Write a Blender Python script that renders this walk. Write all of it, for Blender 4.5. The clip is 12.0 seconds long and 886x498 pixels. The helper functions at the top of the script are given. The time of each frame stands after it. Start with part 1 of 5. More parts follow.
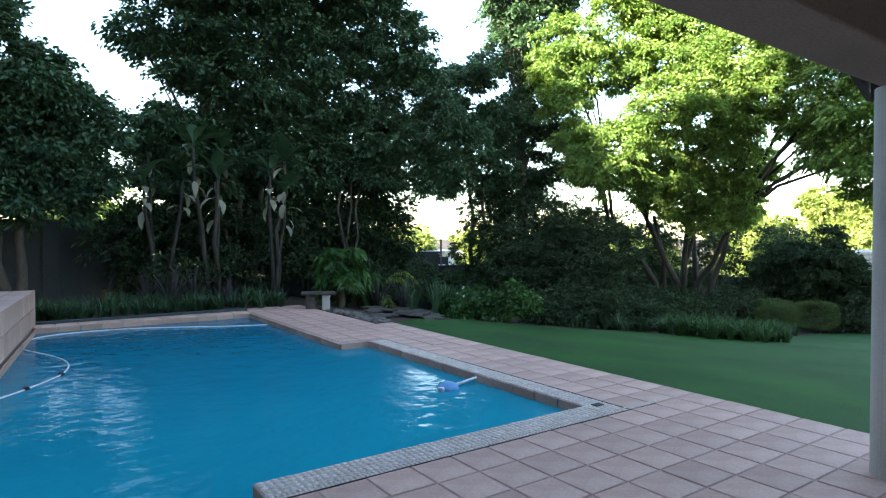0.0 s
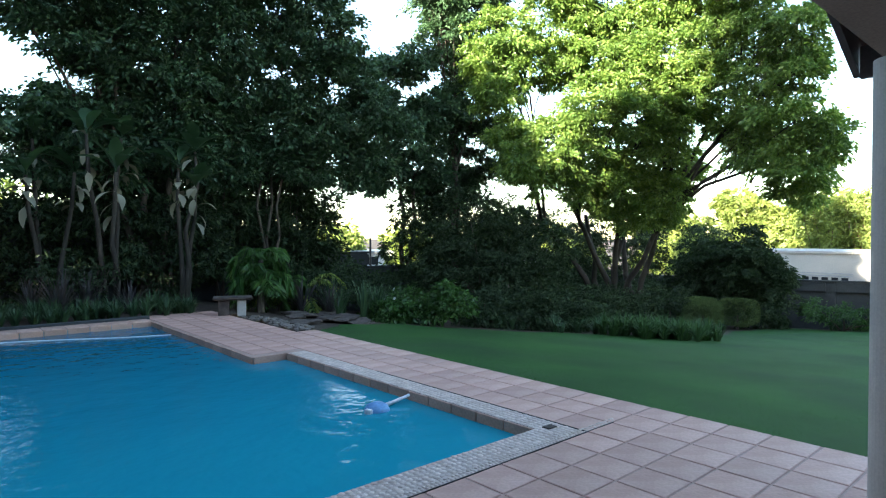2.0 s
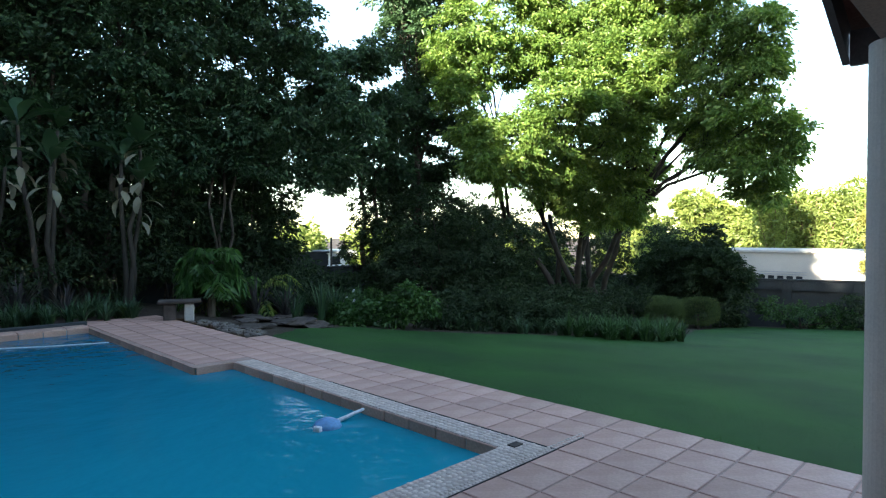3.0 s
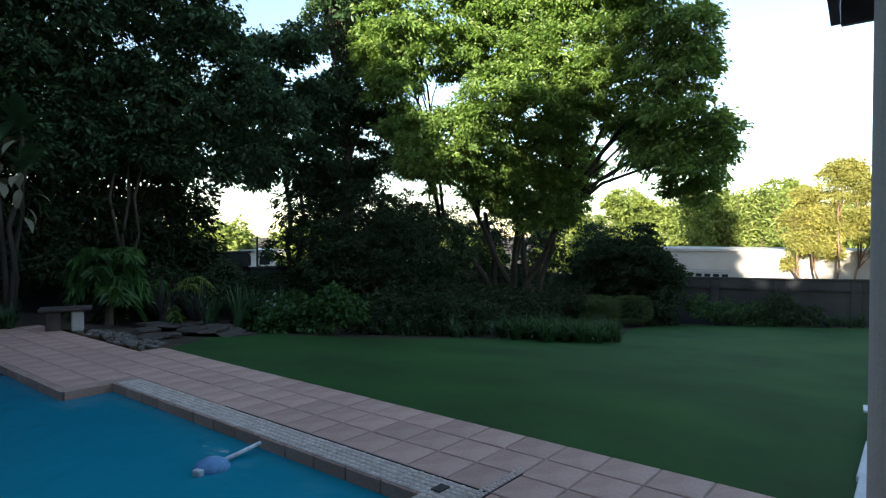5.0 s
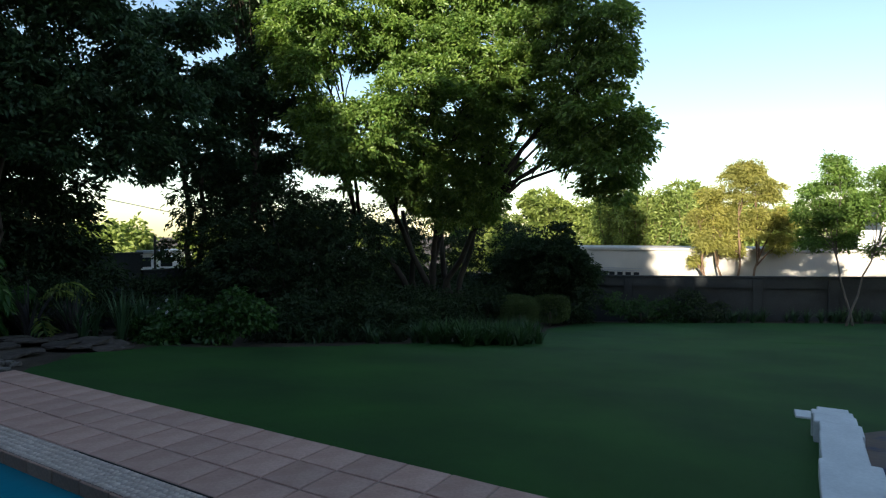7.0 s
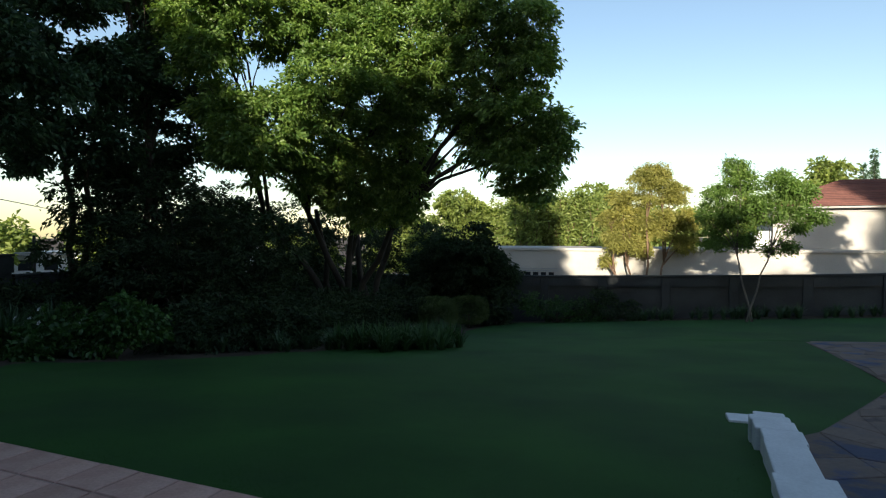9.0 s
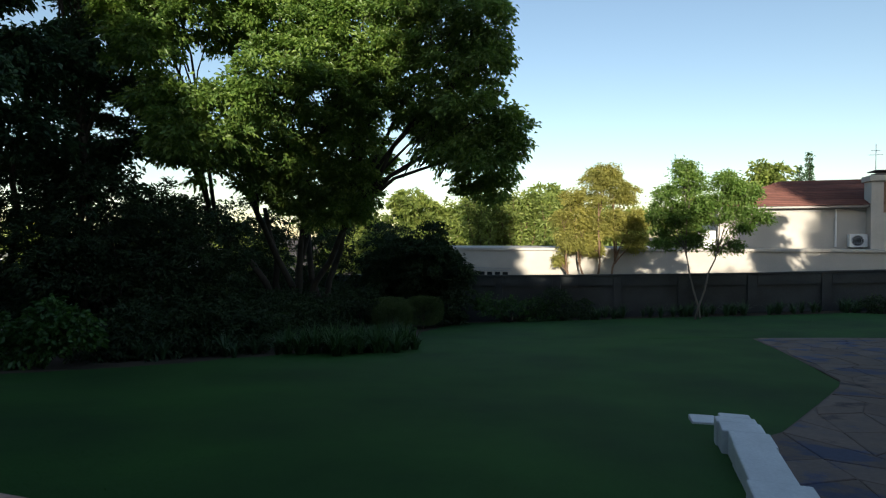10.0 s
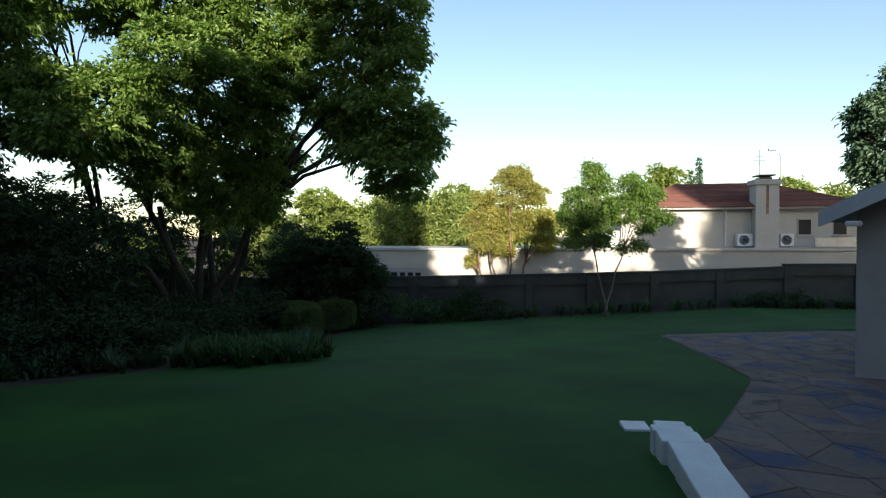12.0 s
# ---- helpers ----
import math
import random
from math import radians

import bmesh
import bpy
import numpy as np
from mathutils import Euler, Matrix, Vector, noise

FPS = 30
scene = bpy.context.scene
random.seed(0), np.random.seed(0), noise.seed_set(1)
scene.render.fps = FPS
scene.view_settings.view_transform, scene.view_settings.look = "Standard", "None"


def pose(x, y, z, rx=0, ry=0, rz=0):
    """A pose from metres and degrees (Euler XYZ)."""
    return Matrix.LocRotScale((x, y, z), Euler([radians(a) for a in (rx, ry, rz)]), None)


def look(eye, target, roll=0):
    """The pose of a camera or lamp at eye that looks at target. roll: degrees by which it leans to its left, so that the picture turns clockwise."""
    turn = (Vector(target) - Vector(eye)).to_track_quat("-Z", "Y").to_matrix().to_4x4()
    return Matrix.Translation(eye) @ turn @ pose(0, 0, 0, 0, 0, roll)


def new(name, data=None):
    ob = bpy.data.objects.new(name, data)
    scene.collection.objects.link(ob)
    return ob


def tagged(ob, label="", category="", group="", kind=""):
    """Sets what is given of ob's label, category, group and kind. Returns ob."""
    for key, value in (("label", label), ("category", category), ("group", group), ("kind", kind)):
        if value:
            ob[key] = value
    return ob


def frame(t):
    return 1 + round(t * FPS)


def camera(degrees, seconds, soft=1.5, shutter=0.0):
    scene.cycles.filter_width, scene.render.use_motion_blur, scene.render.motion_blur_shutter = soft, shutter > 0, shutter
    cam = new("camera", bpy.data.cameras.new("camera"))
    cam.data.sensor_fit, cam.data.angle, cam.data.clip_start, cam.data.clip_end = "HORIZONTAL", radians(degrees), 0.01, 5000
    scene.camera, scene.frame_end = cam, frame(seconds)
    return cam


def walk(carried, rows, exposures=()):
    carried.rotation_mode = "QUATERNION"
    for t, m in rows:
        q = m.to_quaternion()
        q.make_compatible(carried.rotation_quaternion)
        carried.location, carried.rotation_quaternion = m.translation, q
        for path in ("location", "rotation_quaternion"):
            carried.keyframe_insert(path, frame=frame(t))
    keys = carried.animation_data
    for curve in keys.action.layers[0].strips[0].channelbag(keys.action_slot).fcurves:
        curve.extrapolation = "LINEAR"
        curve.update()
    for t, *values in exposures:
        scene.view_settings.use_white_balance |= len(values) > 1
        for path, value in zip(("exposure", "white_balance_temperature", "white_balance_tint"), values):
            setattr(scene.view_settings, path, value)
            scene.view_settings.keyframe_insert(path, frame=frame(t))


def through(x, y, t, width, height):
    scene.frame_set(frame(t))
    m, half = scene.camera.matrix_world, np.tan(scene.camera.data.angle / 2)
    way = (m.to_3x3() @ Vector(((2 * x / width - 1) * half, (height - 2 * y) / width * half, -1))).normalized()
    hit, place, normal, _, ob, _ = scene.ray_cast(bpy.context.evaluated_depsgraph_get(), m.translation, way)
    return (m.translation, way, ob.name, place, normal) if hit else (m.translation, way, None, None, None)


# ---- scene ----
# World: x to the right of the pool, y along its deck, z up; the near pool corner is the origin and the deck is z = 0.
cam = camera(73.41, 12.0, soft=1.2)
ROWS = [
    (0.0, -4.164, -3.802, 1.536, -34.90, -1.08, -0.03),
    (0.5, -4.041, -3.603, 1.529, -36.76, -1.09, -0.02),
    (1.0, -3.922, -3.420, 1.523, -38.53, -1.10, -0.01),
    (1.5, -3.795, -3.264, 1.511, -40.10, -1.11, -0.01),
    (2.0, -3.658, -3.121, 1.514, -41.62, -1.10, 0.00),
    (2.5, -3.505, -2.980, 1.515, -43.21, -1.13, -0.00),
    (3.0, -3.319, -2.834, 1.523, -45.07, -1.18, -0.01),
    (5.0, -2.618, -2.378, 1.510, -51.11, -1.27, -0.03),
    (5.5, -2.454, -2.275, 1.508, -52.85, -1.25, -0.02),
    (6.0, -2.297, -2.167, 1.508, -54.70, -1.30, -0.02),
    (6.5, -2.127, -2.051, 1.506, -56.68, -1.30, -0.01),
    (7.0, -1.957, -1.944, 1.501, -58.95, -1.32, 0.04),
    (9.0, -1.416, -1.600, 1.470, -67.04, -1.22, 0.00),
    (9.5, -1.280, -1.518, 1.460, -69.37, -1.23, 0.03),
    (10.0, -1.143, -1.443, 1.456, -71.57, -1.22, 0.06),
    (10.5, -1.011, -1.379, 1.461, -73.75, -1.21, 0.09),
    (11.0, -0.886, -1.308, 1.470, -75.94, -1.21, 0.10),
    (11.5, -0.784, -1.243, 1.473, -78.17, -1.22, 0.13),
    (12.0, -0.698, -1.194, 1.472, -80.23, -1.24, 0.16),
]
EXPOSURES = [(0.0, 3.35), (2.5, 3.15), (3.0, 2.9), (5.0, 2.1), (6.5, 1.55), (9.0, 1.03), (10.5, 0.84), (11.5, 0.84), (12.0, 1.22)]
walk(cam, [(t, pose(x, y, z, 90 + pitch, roll, yaw)) for t, x, y, z, yaw, pitch, roll in ROWS], EXPOSURES)

# ---- daylight: low sun behind the row of unseen trees added past the pool ----
SUN_EL, SUN_AZ = 13.5, -103.5   # azimuth from +y towards +x
world = bpy.data.worlds.new("sky")
scene.world = world
world.use_nodes = True
wn, wl = world.node_tree.nodes, world.node_tree.links
sky = wn.new("ShaderNodeTexSky")
sky.sky_type, sky.sun_disc = "NISHITA", False
sky.sun_elevation, sky.sun_rotation = radians(SUN_EL), radians(SUN_AZ)
sky.air_density, sky.dust_density, sky.ozone_density = 1.0, 0.5, 1.1
wl.new(sky.outputs[0], wn["Background"].inputs[0])
wn["Background"].inputs[1].default_value = 0.1
sun = new("sun", bpy.data.lights.new("sun", "SUN"))
sun.data.energy, sun.data.angle, sun.data.color = 5.0, radians(0.6), (1.0, 0.9, 0.74)
az, el = radians(SUN_AZ), radians(SUN_EL)
sun_dir = Vector((math.sin(az) * math.cos(el), math.cos(az) * math.cos(el), math.sin(el)))
sun.matrix_world = look((0, 0, 30), Vector((0, 0, 30)) - sun_dir)


# ---- materials ----
def material(name, rough=0.7, metal=0.0, spec=0.5):
    m = bpy.data.materials.new(name)
    m.use_nodes = True
    b = m.node_tree.nodes["Principled BSDF"]
    b.inputs["Roughness"].default_value, b.inputs["Metallic"].default_value = rough, metal
    b.inputs["Specular IOR Level"].default_value = spec
    return m, m.node_tree.nodes, m.node_tree.links, b


def noise_node(n, l, scale, detail=4.0, space="Object", rough=0.6, stretch=None):
    tc, tex = n.new("ShaderNodeTexCoord"), n.new("ShaderNodeTexNoise")
    tex.inputs["Scale"].default_value, tex.inputs["Detail"].default_value = scale, detail
    tex.inputs["Roughness"].default_value = rough
    if stretch:
        mp = n.new("ShaderNodeMapping")
        mp.inputs["Scale"].default_value = stretch
        l.new(tc.outputs[space], mp.inputs[0])
        l.new(mp.outputs[0], tex.inputs["Vector"])
    else:
        l.new(tc.outputs[space], tex.inputs["Vector"])
    return tex


def ramp(n, l, source, stops):
    r = n.new("ShaderNodeValToRGB")
    while len(r.color_ramp.elements) < len(stops):
        r.color_ramp.elements.new(0.5)
    for e, (at, c) in zip(r.color_ramp.elements, stops):
        e.position, e.color = at, (*c, 1)
    l.new(source, r.inputs[0])
    return r


def mix(n, l, a, b, factor, kind="MIX"):
    x = n.new("ShaderNodeMix")
    x.data_type, x.blend_type = "RGBA", kind
    for value, socket in ((factor, x.inputs[0]), (a, x.inputs[6]), (b, x.inputs[7])):
        if isinstance(value, (int, float)):
            socket.default_value = value
        elif isinstance(value, tuple):
            socket.default_value = (*value, 1)
        else:
            l.new(value, socket)
    return x.outputs[2]


def surface(name, dark, light, scale=3.0, fine=40.0, rough=0.75, bump=0.25, depth=0.01, metal=0.0, spec=0.4, by=None, spread=0.15, stretch=None, grain=0.8):
    """Two scales of colour variation with a fine bump; by: 'object' or 'island' shifts the brightness piece by piece."""
    m, n, l, b = material(name, rough, metal, spec)
    big, small = noise_node(n, l, scale, 5, stretch=stretch), noise_node(n, l, fine, 6, stretch=stretch)
    c = ramp(n, l, big.outputs[0], [(0.32, dark), (0.68, light)]).outputs[0]
    g = ramp(n, l, small.outputs[0], [(0.3, (0.72, 0.72, 0.72)), (0.7, (1.18, 1.18, 1.18))]).outputs[0]
    c = mix(n, l, c, g, grain, "MULTIPLY")
    if by:
        if by == "object":
            r = n.new("ShaderNodeObjectInfo").outputs["Random"]
        else:
            r = n.new("ShaderNodeNewGeometry").outputs["Random Per Island"]
        s = ramp(n, l, r, [(0, (1 - spread,) * 3), (1, (1 + spread,) * 3)]).outputs[0]
        c = mix(n, l, c, s, 1.0, "MULTIPLY")
    l.new(c, b.inputs["Base Color"])
    if bump:
        bp = n.new("ShaderNodeBump")
        bp.inputs["Strength"].default_value, bp.inputs["Distance"].default_value = bump, depth
        l.new(small.outputs[0], bp.inputs["Height"])
        l.new(bp.outputs[0], b.inputs["Normal"])
    return m


def leaf_material(name, dark, light, gloss=0.45, through=0.35):
    """Leaves: a colour per leaf, a sheen, and light that passes through."""
    m, n, l, b = material(name, gloss, 0.0, 0.4)
    r = n.new("ShaderNodeNewGeometry").outputs["Random Per Island"]
    c = ramp(n, l, r, [(0.0, dark), (0.6, tuple(0.5 * (p + q) for p, q in zip(dark, light))), (1.0, light)]).outputs[0]
    big = noise_node(n, l, 0.7, 3)
    c = mix(n, l, c, ramp(n, l, big.outputs[0], [(0.3, (0.75, 0.8, 0.8)), (0.7, (1.2, 1.15, 1.0))]).outputs[0], 1.0, "MULTIPLY")
    l.new(c, b.inputs["Base Color"])
    t, mx = n.new("ShaderNodeBsdfTranslucent"), n.new("ShaderNodeMixShader")
    l.new(mix(n, l, c, (1.5, 1.7, 0.6), 0.5, "MULTIPLY"), t.inputs[0])
    mx.inputs[0].default_value = through
    l.new(b.outputs[0], mx.inputs[1])
    l.new(t.outputs[0], mx.inputs[2])
    l.new(mx.outputs[0], n["Material Output"].inputs["Surface"])
    return m


M_SOIL = surface("soil", (0.035, 0.024, 0.016), (0.085, 0.06, 0.042), 1.5, 30, 0.95, 0.6, 0.03)
M_LAWN = surface("lawn_turf", (0.0128, 0.051, 0.0105), (0.028, 0.099, 0.0155), 0.45, 60, 0.9, 0.25, 0.012, spec=0.2, grain=0.35)
M_GRASS = leaf_material("grass_blades", (0.018, 0.06, 0.012), (0.033, 0.1, 0.018), 0.9, 0.5)
M_TILE = surface("clay_tile", (0.49, 0.265, 0.20), (0.65, 0.405, 0.33), 2.6, 45, 0.62, 0.1, 0.003, by="object", spread=0.1, grain=0.45)
M_GROUT = surface("grout", (0.37, 0.235, 0.185), (0.50, 0.34, 0.28), 4, 60, 0.9, 0.4, 0.004)
M_COPING = surface("coping_tile", (0.47, 0.28, 0.215), (0.61, 0.40, 0.32), 1.6, 50, 0.6, 0.2, 0.004, by="object", spread=0.1)
M_MOSAIC = surface("mosaic_chips", (0.54, 0.41, 0.335), (0.74, 0.605, 0.52), 5, 60, 0.8, 0.15, 0.003, by="island", spread=0.12)
M_FACE = surface("pool_face_tile", (0.46, 0.265, 0.19), (0.60, 0.38, 0.285), 2, 40, 0.55, 0.2, 0.004, by="object", spread=0.15)
M_POOL = surface("pool_plaster", (0.10, 0.36, 0.50), (0.16, 0.46, 0.60), 0.8, 30, 0.7, 0.1, 0.004)
M_PLASTER = surface("veranda_plaster", (0.50, 0.45, 0.38), (0.60, 0.545, 0.47), 1.2, 70, 0.85, 0.25, 0.004, grain=0.35)
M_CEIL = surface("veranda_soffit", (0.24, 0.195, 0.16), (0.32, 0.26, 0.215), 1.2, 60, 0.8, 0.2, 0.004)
M_FASCIA = surface("dark_fascia", (0.06, 0.05, 0.052), (0.10, 0.085, 0.088), 2, 50, 0.5, 0.15, 0.004)
# tile colour lowered to stand in for shade on the neighbour's roof
M_ROOFTILE = surface("roof_tile", (0.095, 0.038, 0.03), (0.165, 0.066, 0.05), 0.8, 12, 0.8, 0.4, 0.03, by="island", spread=0.2)
M_WALLDARK = surface("dark_precast_wall", (0.034, 0.038, 0.039), (0.062, 0.068, 0.069), 0.7, 25, 0.9, 0.3, 0.01)
M_WHITE = surface("white_paint", (0.66, 0.66, 0.66), (0.80, 0.80, 0.80), 2.5, 40, 0.6, 0.2, 0.004, grain=0.25)
M_CREAM = surface("cream_render", (0.41, 0.385, 0.345), (0.50, 0.47, 0.42), 0.6, 25, 0.9, 0.25, 0.006, grain=0.45)
M_GREYPLASTER = surface("grey_plaster", (0.34, 0.33, 0.32), (0.44, 0.42, 0.40), 0.8, 30, 0.9, 0.25, 0.006, grain=0.3)


def slate_material():
    """Weathered brown slate, sky sheen painted in as blue-grey patches; each flag's cast differs."""
    m, n, l, b = material("slate_paving", 0.8, 0.0, 0.25)
    patch, small = noise_node(n, l, 1.3, 6), noise_node(n, l, 22, 6)
    where = n.new("ShaderNodeNewGeometry").outputs["Position"]
    l.new(where, patch.inputs["Vector"])
    l.new(where, small.inputs["Vector"])
    c = ramp(n, l, patch.outputs[0], [(0.30, (0.035, 0.029, 0.028)), (0.40, (0.178, 0.122, 0.096)), (0.53, (0.145, 0.106, 0.09)), (0.60, (0.06, 0.072, 0.128))]).outputs[0]
    c = mix(n, l, c, ramp(n, l, small.outputs[0], [(0.3, (0.8, 0.8, 0.8)), (0.7, (1.15, 1.15, 1.15))]).outputs[0], 0.7, "MULTIPLY")
    r = n.new("ShaderNodeObjectInfo").outputs["Random"]
    c = mix(n, l, c, ramp(n, l, r, [(0, (0.82, 0.8, 0.8)), (0.5, (1.0, 1.0, 1.0)), (1, (1.12, 1.13, 1.2))]).outputs[0], 1.0, "MULTIPLY")
    l.new(c, b.inputs["Base Color"])
    bp = n.new("ShaderNodeBump")
    bp.inputs["Strength"].default_value, bp.inputs["Distance"].default_value = 0.4, 0.006
    l.new(small.outputs[0], bp.inputs["Height"])
    l.new(bp.outputs[0], b.inputs["Normal"])
    return m


M_SLATE = slate_material()
M_PALEGREY = surface("pale_grey_paint", (0.42, 0.45, 0.47), (0.52, 0.55, 0.57), 1.5, 40, 0.6, 0.15, 0.004, grain=0.3)
M_STONE = surface("grey_stone", (0.045, 0.034, 0.028), (0.115, 0.09, 0.075), 3, 35, 0.85, 0.5, 0.01, by="object", spread=0.2)
M_BARK = surface("bark", (0.05, 0.038, 0.029), (0.12, 0.096, 0.075), 3, 30, 0.9, 0.7, 0.02, stretch=(1, 1, 0.25))
M_BARKDARK = surface("dark_bark", (0.028, 0.023, 0.018), (0.07, 0.058, 0.045), 3, 30, 0.9, 0.6, 0.015, stretch=(1, 1, 0.3))
M_BARKPALE = surface("pale_bark", (0.10, 0.085, 0.068), (0.19, 0.165, 0.135), 3, 30, 0.85, 0.5, 0.015, stretch=(1, 1, 0.3))
M_METAL = surface("grey_metal", (0.30, 0.31, 0.32), (0.40, 0.41, 0.42), 3, 40, 0.4, 0.05, 0.002, metal=0.6)
M_PLASTIC = surface("white_plastic", (0.68, 0.69, 0.70), (0.76, 0.77, 0.78), 2, 30, 0.4, 0.05, 0.002)
M_BLACK = surface("black_plastic", (0.015, 0.015, 0.016), (0.03, 0.03, 0.032), 3, 40, 0.45, 0.1, 0.002)
M_BLUE = surface("blue_plastic", (0.12, 0.30, 0.55), (0.20, 0.42, 0.68), 3, 40, 0.4, 0.05, 0.002)
M_LEAF_MAIN = leaf_material("leaf_bright", (0.092, 0.172, 0.044), (0.215, 0.305, 0.075), 0.36, 0.42)
M_LEAF_DARK = leaf_material("leaf_dark", (0.03, 0.07, 0.036), (0.072, 0.135, 0.062), 0.46, 0.22)
M_LEAF_BLUE = leaf_material("leaf_blue_green", (0.05, 0.10, 0.06), (0.11, 0.18, 0.11), 0.45, 0.25)
M_LEAF_YOUNG = leaf_material("leaf_young", (0.09, 0.17, 0.035), (0.20, 0.30, 0.08), 0.45, 0.4)
M_BARKWARM = surface("warm_bark", (0.11, 0.065, 0.04), (0.22, 0.14, 0.09), 3, 30, 0.9, 0.5, 0.015, stretch=(1, 1, 0.3))
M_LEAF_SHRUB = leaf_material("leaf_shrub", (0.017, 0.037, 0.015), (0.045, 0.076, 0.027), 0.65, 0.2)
M_LEAF_OLIVE = leaf_material("leaf_olive", (0.24, 0.235, 0.06), (0.40, 0.375, 0.115), 0.55, 0.4)
M_LEAF_FAR = leaf_material("leaf_far", (0.13, 0.185, 0.045), (0.28, 0.33, 0.095), 0.5, 0.4)
M_LEAF_BROAD = leaf_material("leaf_broad", (0.03, 0.085, 0.02), (0.08, 0.17, 0.045), 0.35, 0.3)
M_LEAF_BALL = leaf_material("leaf_clipped", (0.05, 0.085, 0.026), (0.105, 0.145, 0.048), 0.7, 0.2)
M_LEAF_PURPLE = leaf_material("leaf_purple", (0.045, 0.04, 0.045), (0.10, 0.085, 0.095), 0.5, 0.15)
M_LEAF_PALE = leaf_material("leaf_withered", (0.20, 0.185, 0.14), (0.40, 0.38, 0.30), 0.7, 0.2)
M_PETAL = surface("white_petal", (0.7, 0.7, 0.66), (0.82, 0.82, 0.80), 5, 60, 0.6, 0, 0)


def water_material():
    m, n, l, b = material("pool_water", 0.08, 0.0, 0.12)
    b.inputs["IOR"].default_value = 1.33
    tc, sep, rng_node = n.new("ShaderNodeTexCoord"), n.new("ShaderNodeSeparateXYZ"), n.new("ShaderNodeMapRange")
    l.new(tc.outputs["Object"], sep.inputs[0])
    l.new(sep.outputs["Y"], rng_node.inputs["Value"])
    rng_node.inputs["From Min"].default_value, rng_node.inputs["From Max"].default_value = 0.0, 7.5   # near end to far end: dark tree reflections painted into the far colour
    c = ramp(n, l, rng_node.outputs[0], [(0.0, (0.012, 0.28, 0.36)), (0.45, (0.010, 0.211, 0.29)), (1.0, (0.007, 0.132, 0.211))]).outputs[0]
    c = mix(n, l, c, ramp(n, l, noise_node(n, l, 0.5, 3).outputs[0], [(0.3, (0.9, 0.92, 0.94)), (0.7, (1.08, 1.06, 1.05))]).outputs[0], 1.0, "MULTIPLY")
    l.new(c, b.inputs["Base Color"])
    w, bp = noise_node(n, l, 3.4, 3, rough=0.5), n.new("ShaderNodeBump")
    bp.inputs["Strength"].default_value, bp.inputs["Distance"].default_value = 0.3, 0.06
    l.new(w.outputs[0], bp.inputs["Height"])
    l.new(bp.outputs[0], b.inputs["Normal"])
    return m


def glass_material():
    m, n, l, b = material("window_glass", 0.35, 0.0, 0.12)
    b.inputs["Base Color"].default_value = (0.02, 0.023, 0.026, 1)
    return m


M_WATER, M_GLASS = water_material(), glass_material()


# ---- mesh helpers ----
def link_mesh(name, mesh, mat, parent=None, label="", smooth=False):
    ob = new(name, mesh)
    if mat:
        mesh.materials.append(mat)
    if smooth:
        mesh.polygons.foreach_set("use_smooth", [True] * len(mesh.polygons))
    if parent:
        ob.parent = parent
    if label:
        ob["label"] = label
    return ob


def part(name, bm, mat, parent=None, label="", smooth=False):
    mesh = bpy.data.meshes.new(name)
    bm.normal_update()
    bm.to_mesh(mesh)
    bm.free()
    return link_mesh(name, mesh, mat, parent, label, smooth)


def thing(name, label, category, at=(0, 0, 0), turn=0, group="", kind=""):
    e = new(name)
    e.matrix_world = pose(*at, 0, 0, turn)
    return tagged(e, label, category, group, kind)


def box(bm, x0, x1, y0, y1, z0, z1, bevel=0.0, turn=None):
    made = bmesh.ops.create_cube(bm, size=1.0)["verts"]
    bmesh.ops.scale(bm, vec=(x1 - x0, y1 - y0, z1 - z0), verts=made)
    if turn:
        bmesh.ops.rotate(bm, verts=made, matrix=turn)
    bmesh.ops.translate(bm, vec=((x0 + x1) / 2, (y0 + y1) / 2, (z0 + z1) / 2), verts=made)
    if bevel:
        edges = list({e for v in made for e in v.link_edges})
        bmesh.ops.bevel(bm, geom=edges, offset=bevel, segments=2, affect="EDGES", profile=0.5)
    return bm


def boxed(x0, x1, y0, y1, z0, z1, bevel=0.0):
    return box(bmesh.new(), x0, x1, y0, y1, z0, z1, bevel)


def tube(bm, points, radii, sides=8):
    """A tapered tube through the points."""
    rings, side = [], Vector((0, 0, 1))
    for i, p in enumerate(points):
        a, b = Vector(points[max(i - 1, 0)]), Vector(points[min(i + 1, len(points) - 1)])
        d = (b - a).normalized()
        s = d.cross(Vector((0.31, 0.95, 0.05))).normalized()
        t = d.cross(s)
        rings.append([bm.verts.new(Vector(p) + radii[i] * (math.cos(k * math.tau / sides) * s + math.sin(k * math.tau / sides) * t)) for k in range(sides)])
    for r0, r1 in zip(rings, rings[1:]):
        for k in range(sides):
            bm.faces.new((r0[k], r0[(k + 1) % sides], r1[(k + 1) % sides], r1[k]))
    bm.faces.new(rings[0][::-1])
    bm.faces.new(rings[-1])
    return bm


def lathe(bm, profile, sides=20, centre=(0, 0)):
    """A turned shape from (radius, height) pairs."""
    rings = [[bm.verts.new((centre[0] + r * math.cos(k * math.tau / sides), centre[1] + r * math.sin(k * math.tau / sides), z)) for k in range(sides)] for r, z in profile]
    for r0, r1 in zip(rings, rings[1:]):
        for k in range(sides):
            bm.faces.new((r0[k], r0[(k + 1) % sides], r1[(k + 1) % sides], r1[k]))
    bm.faces.new(rings[0][::-1])
    bm.faces.new(rings[-1])
    return bm


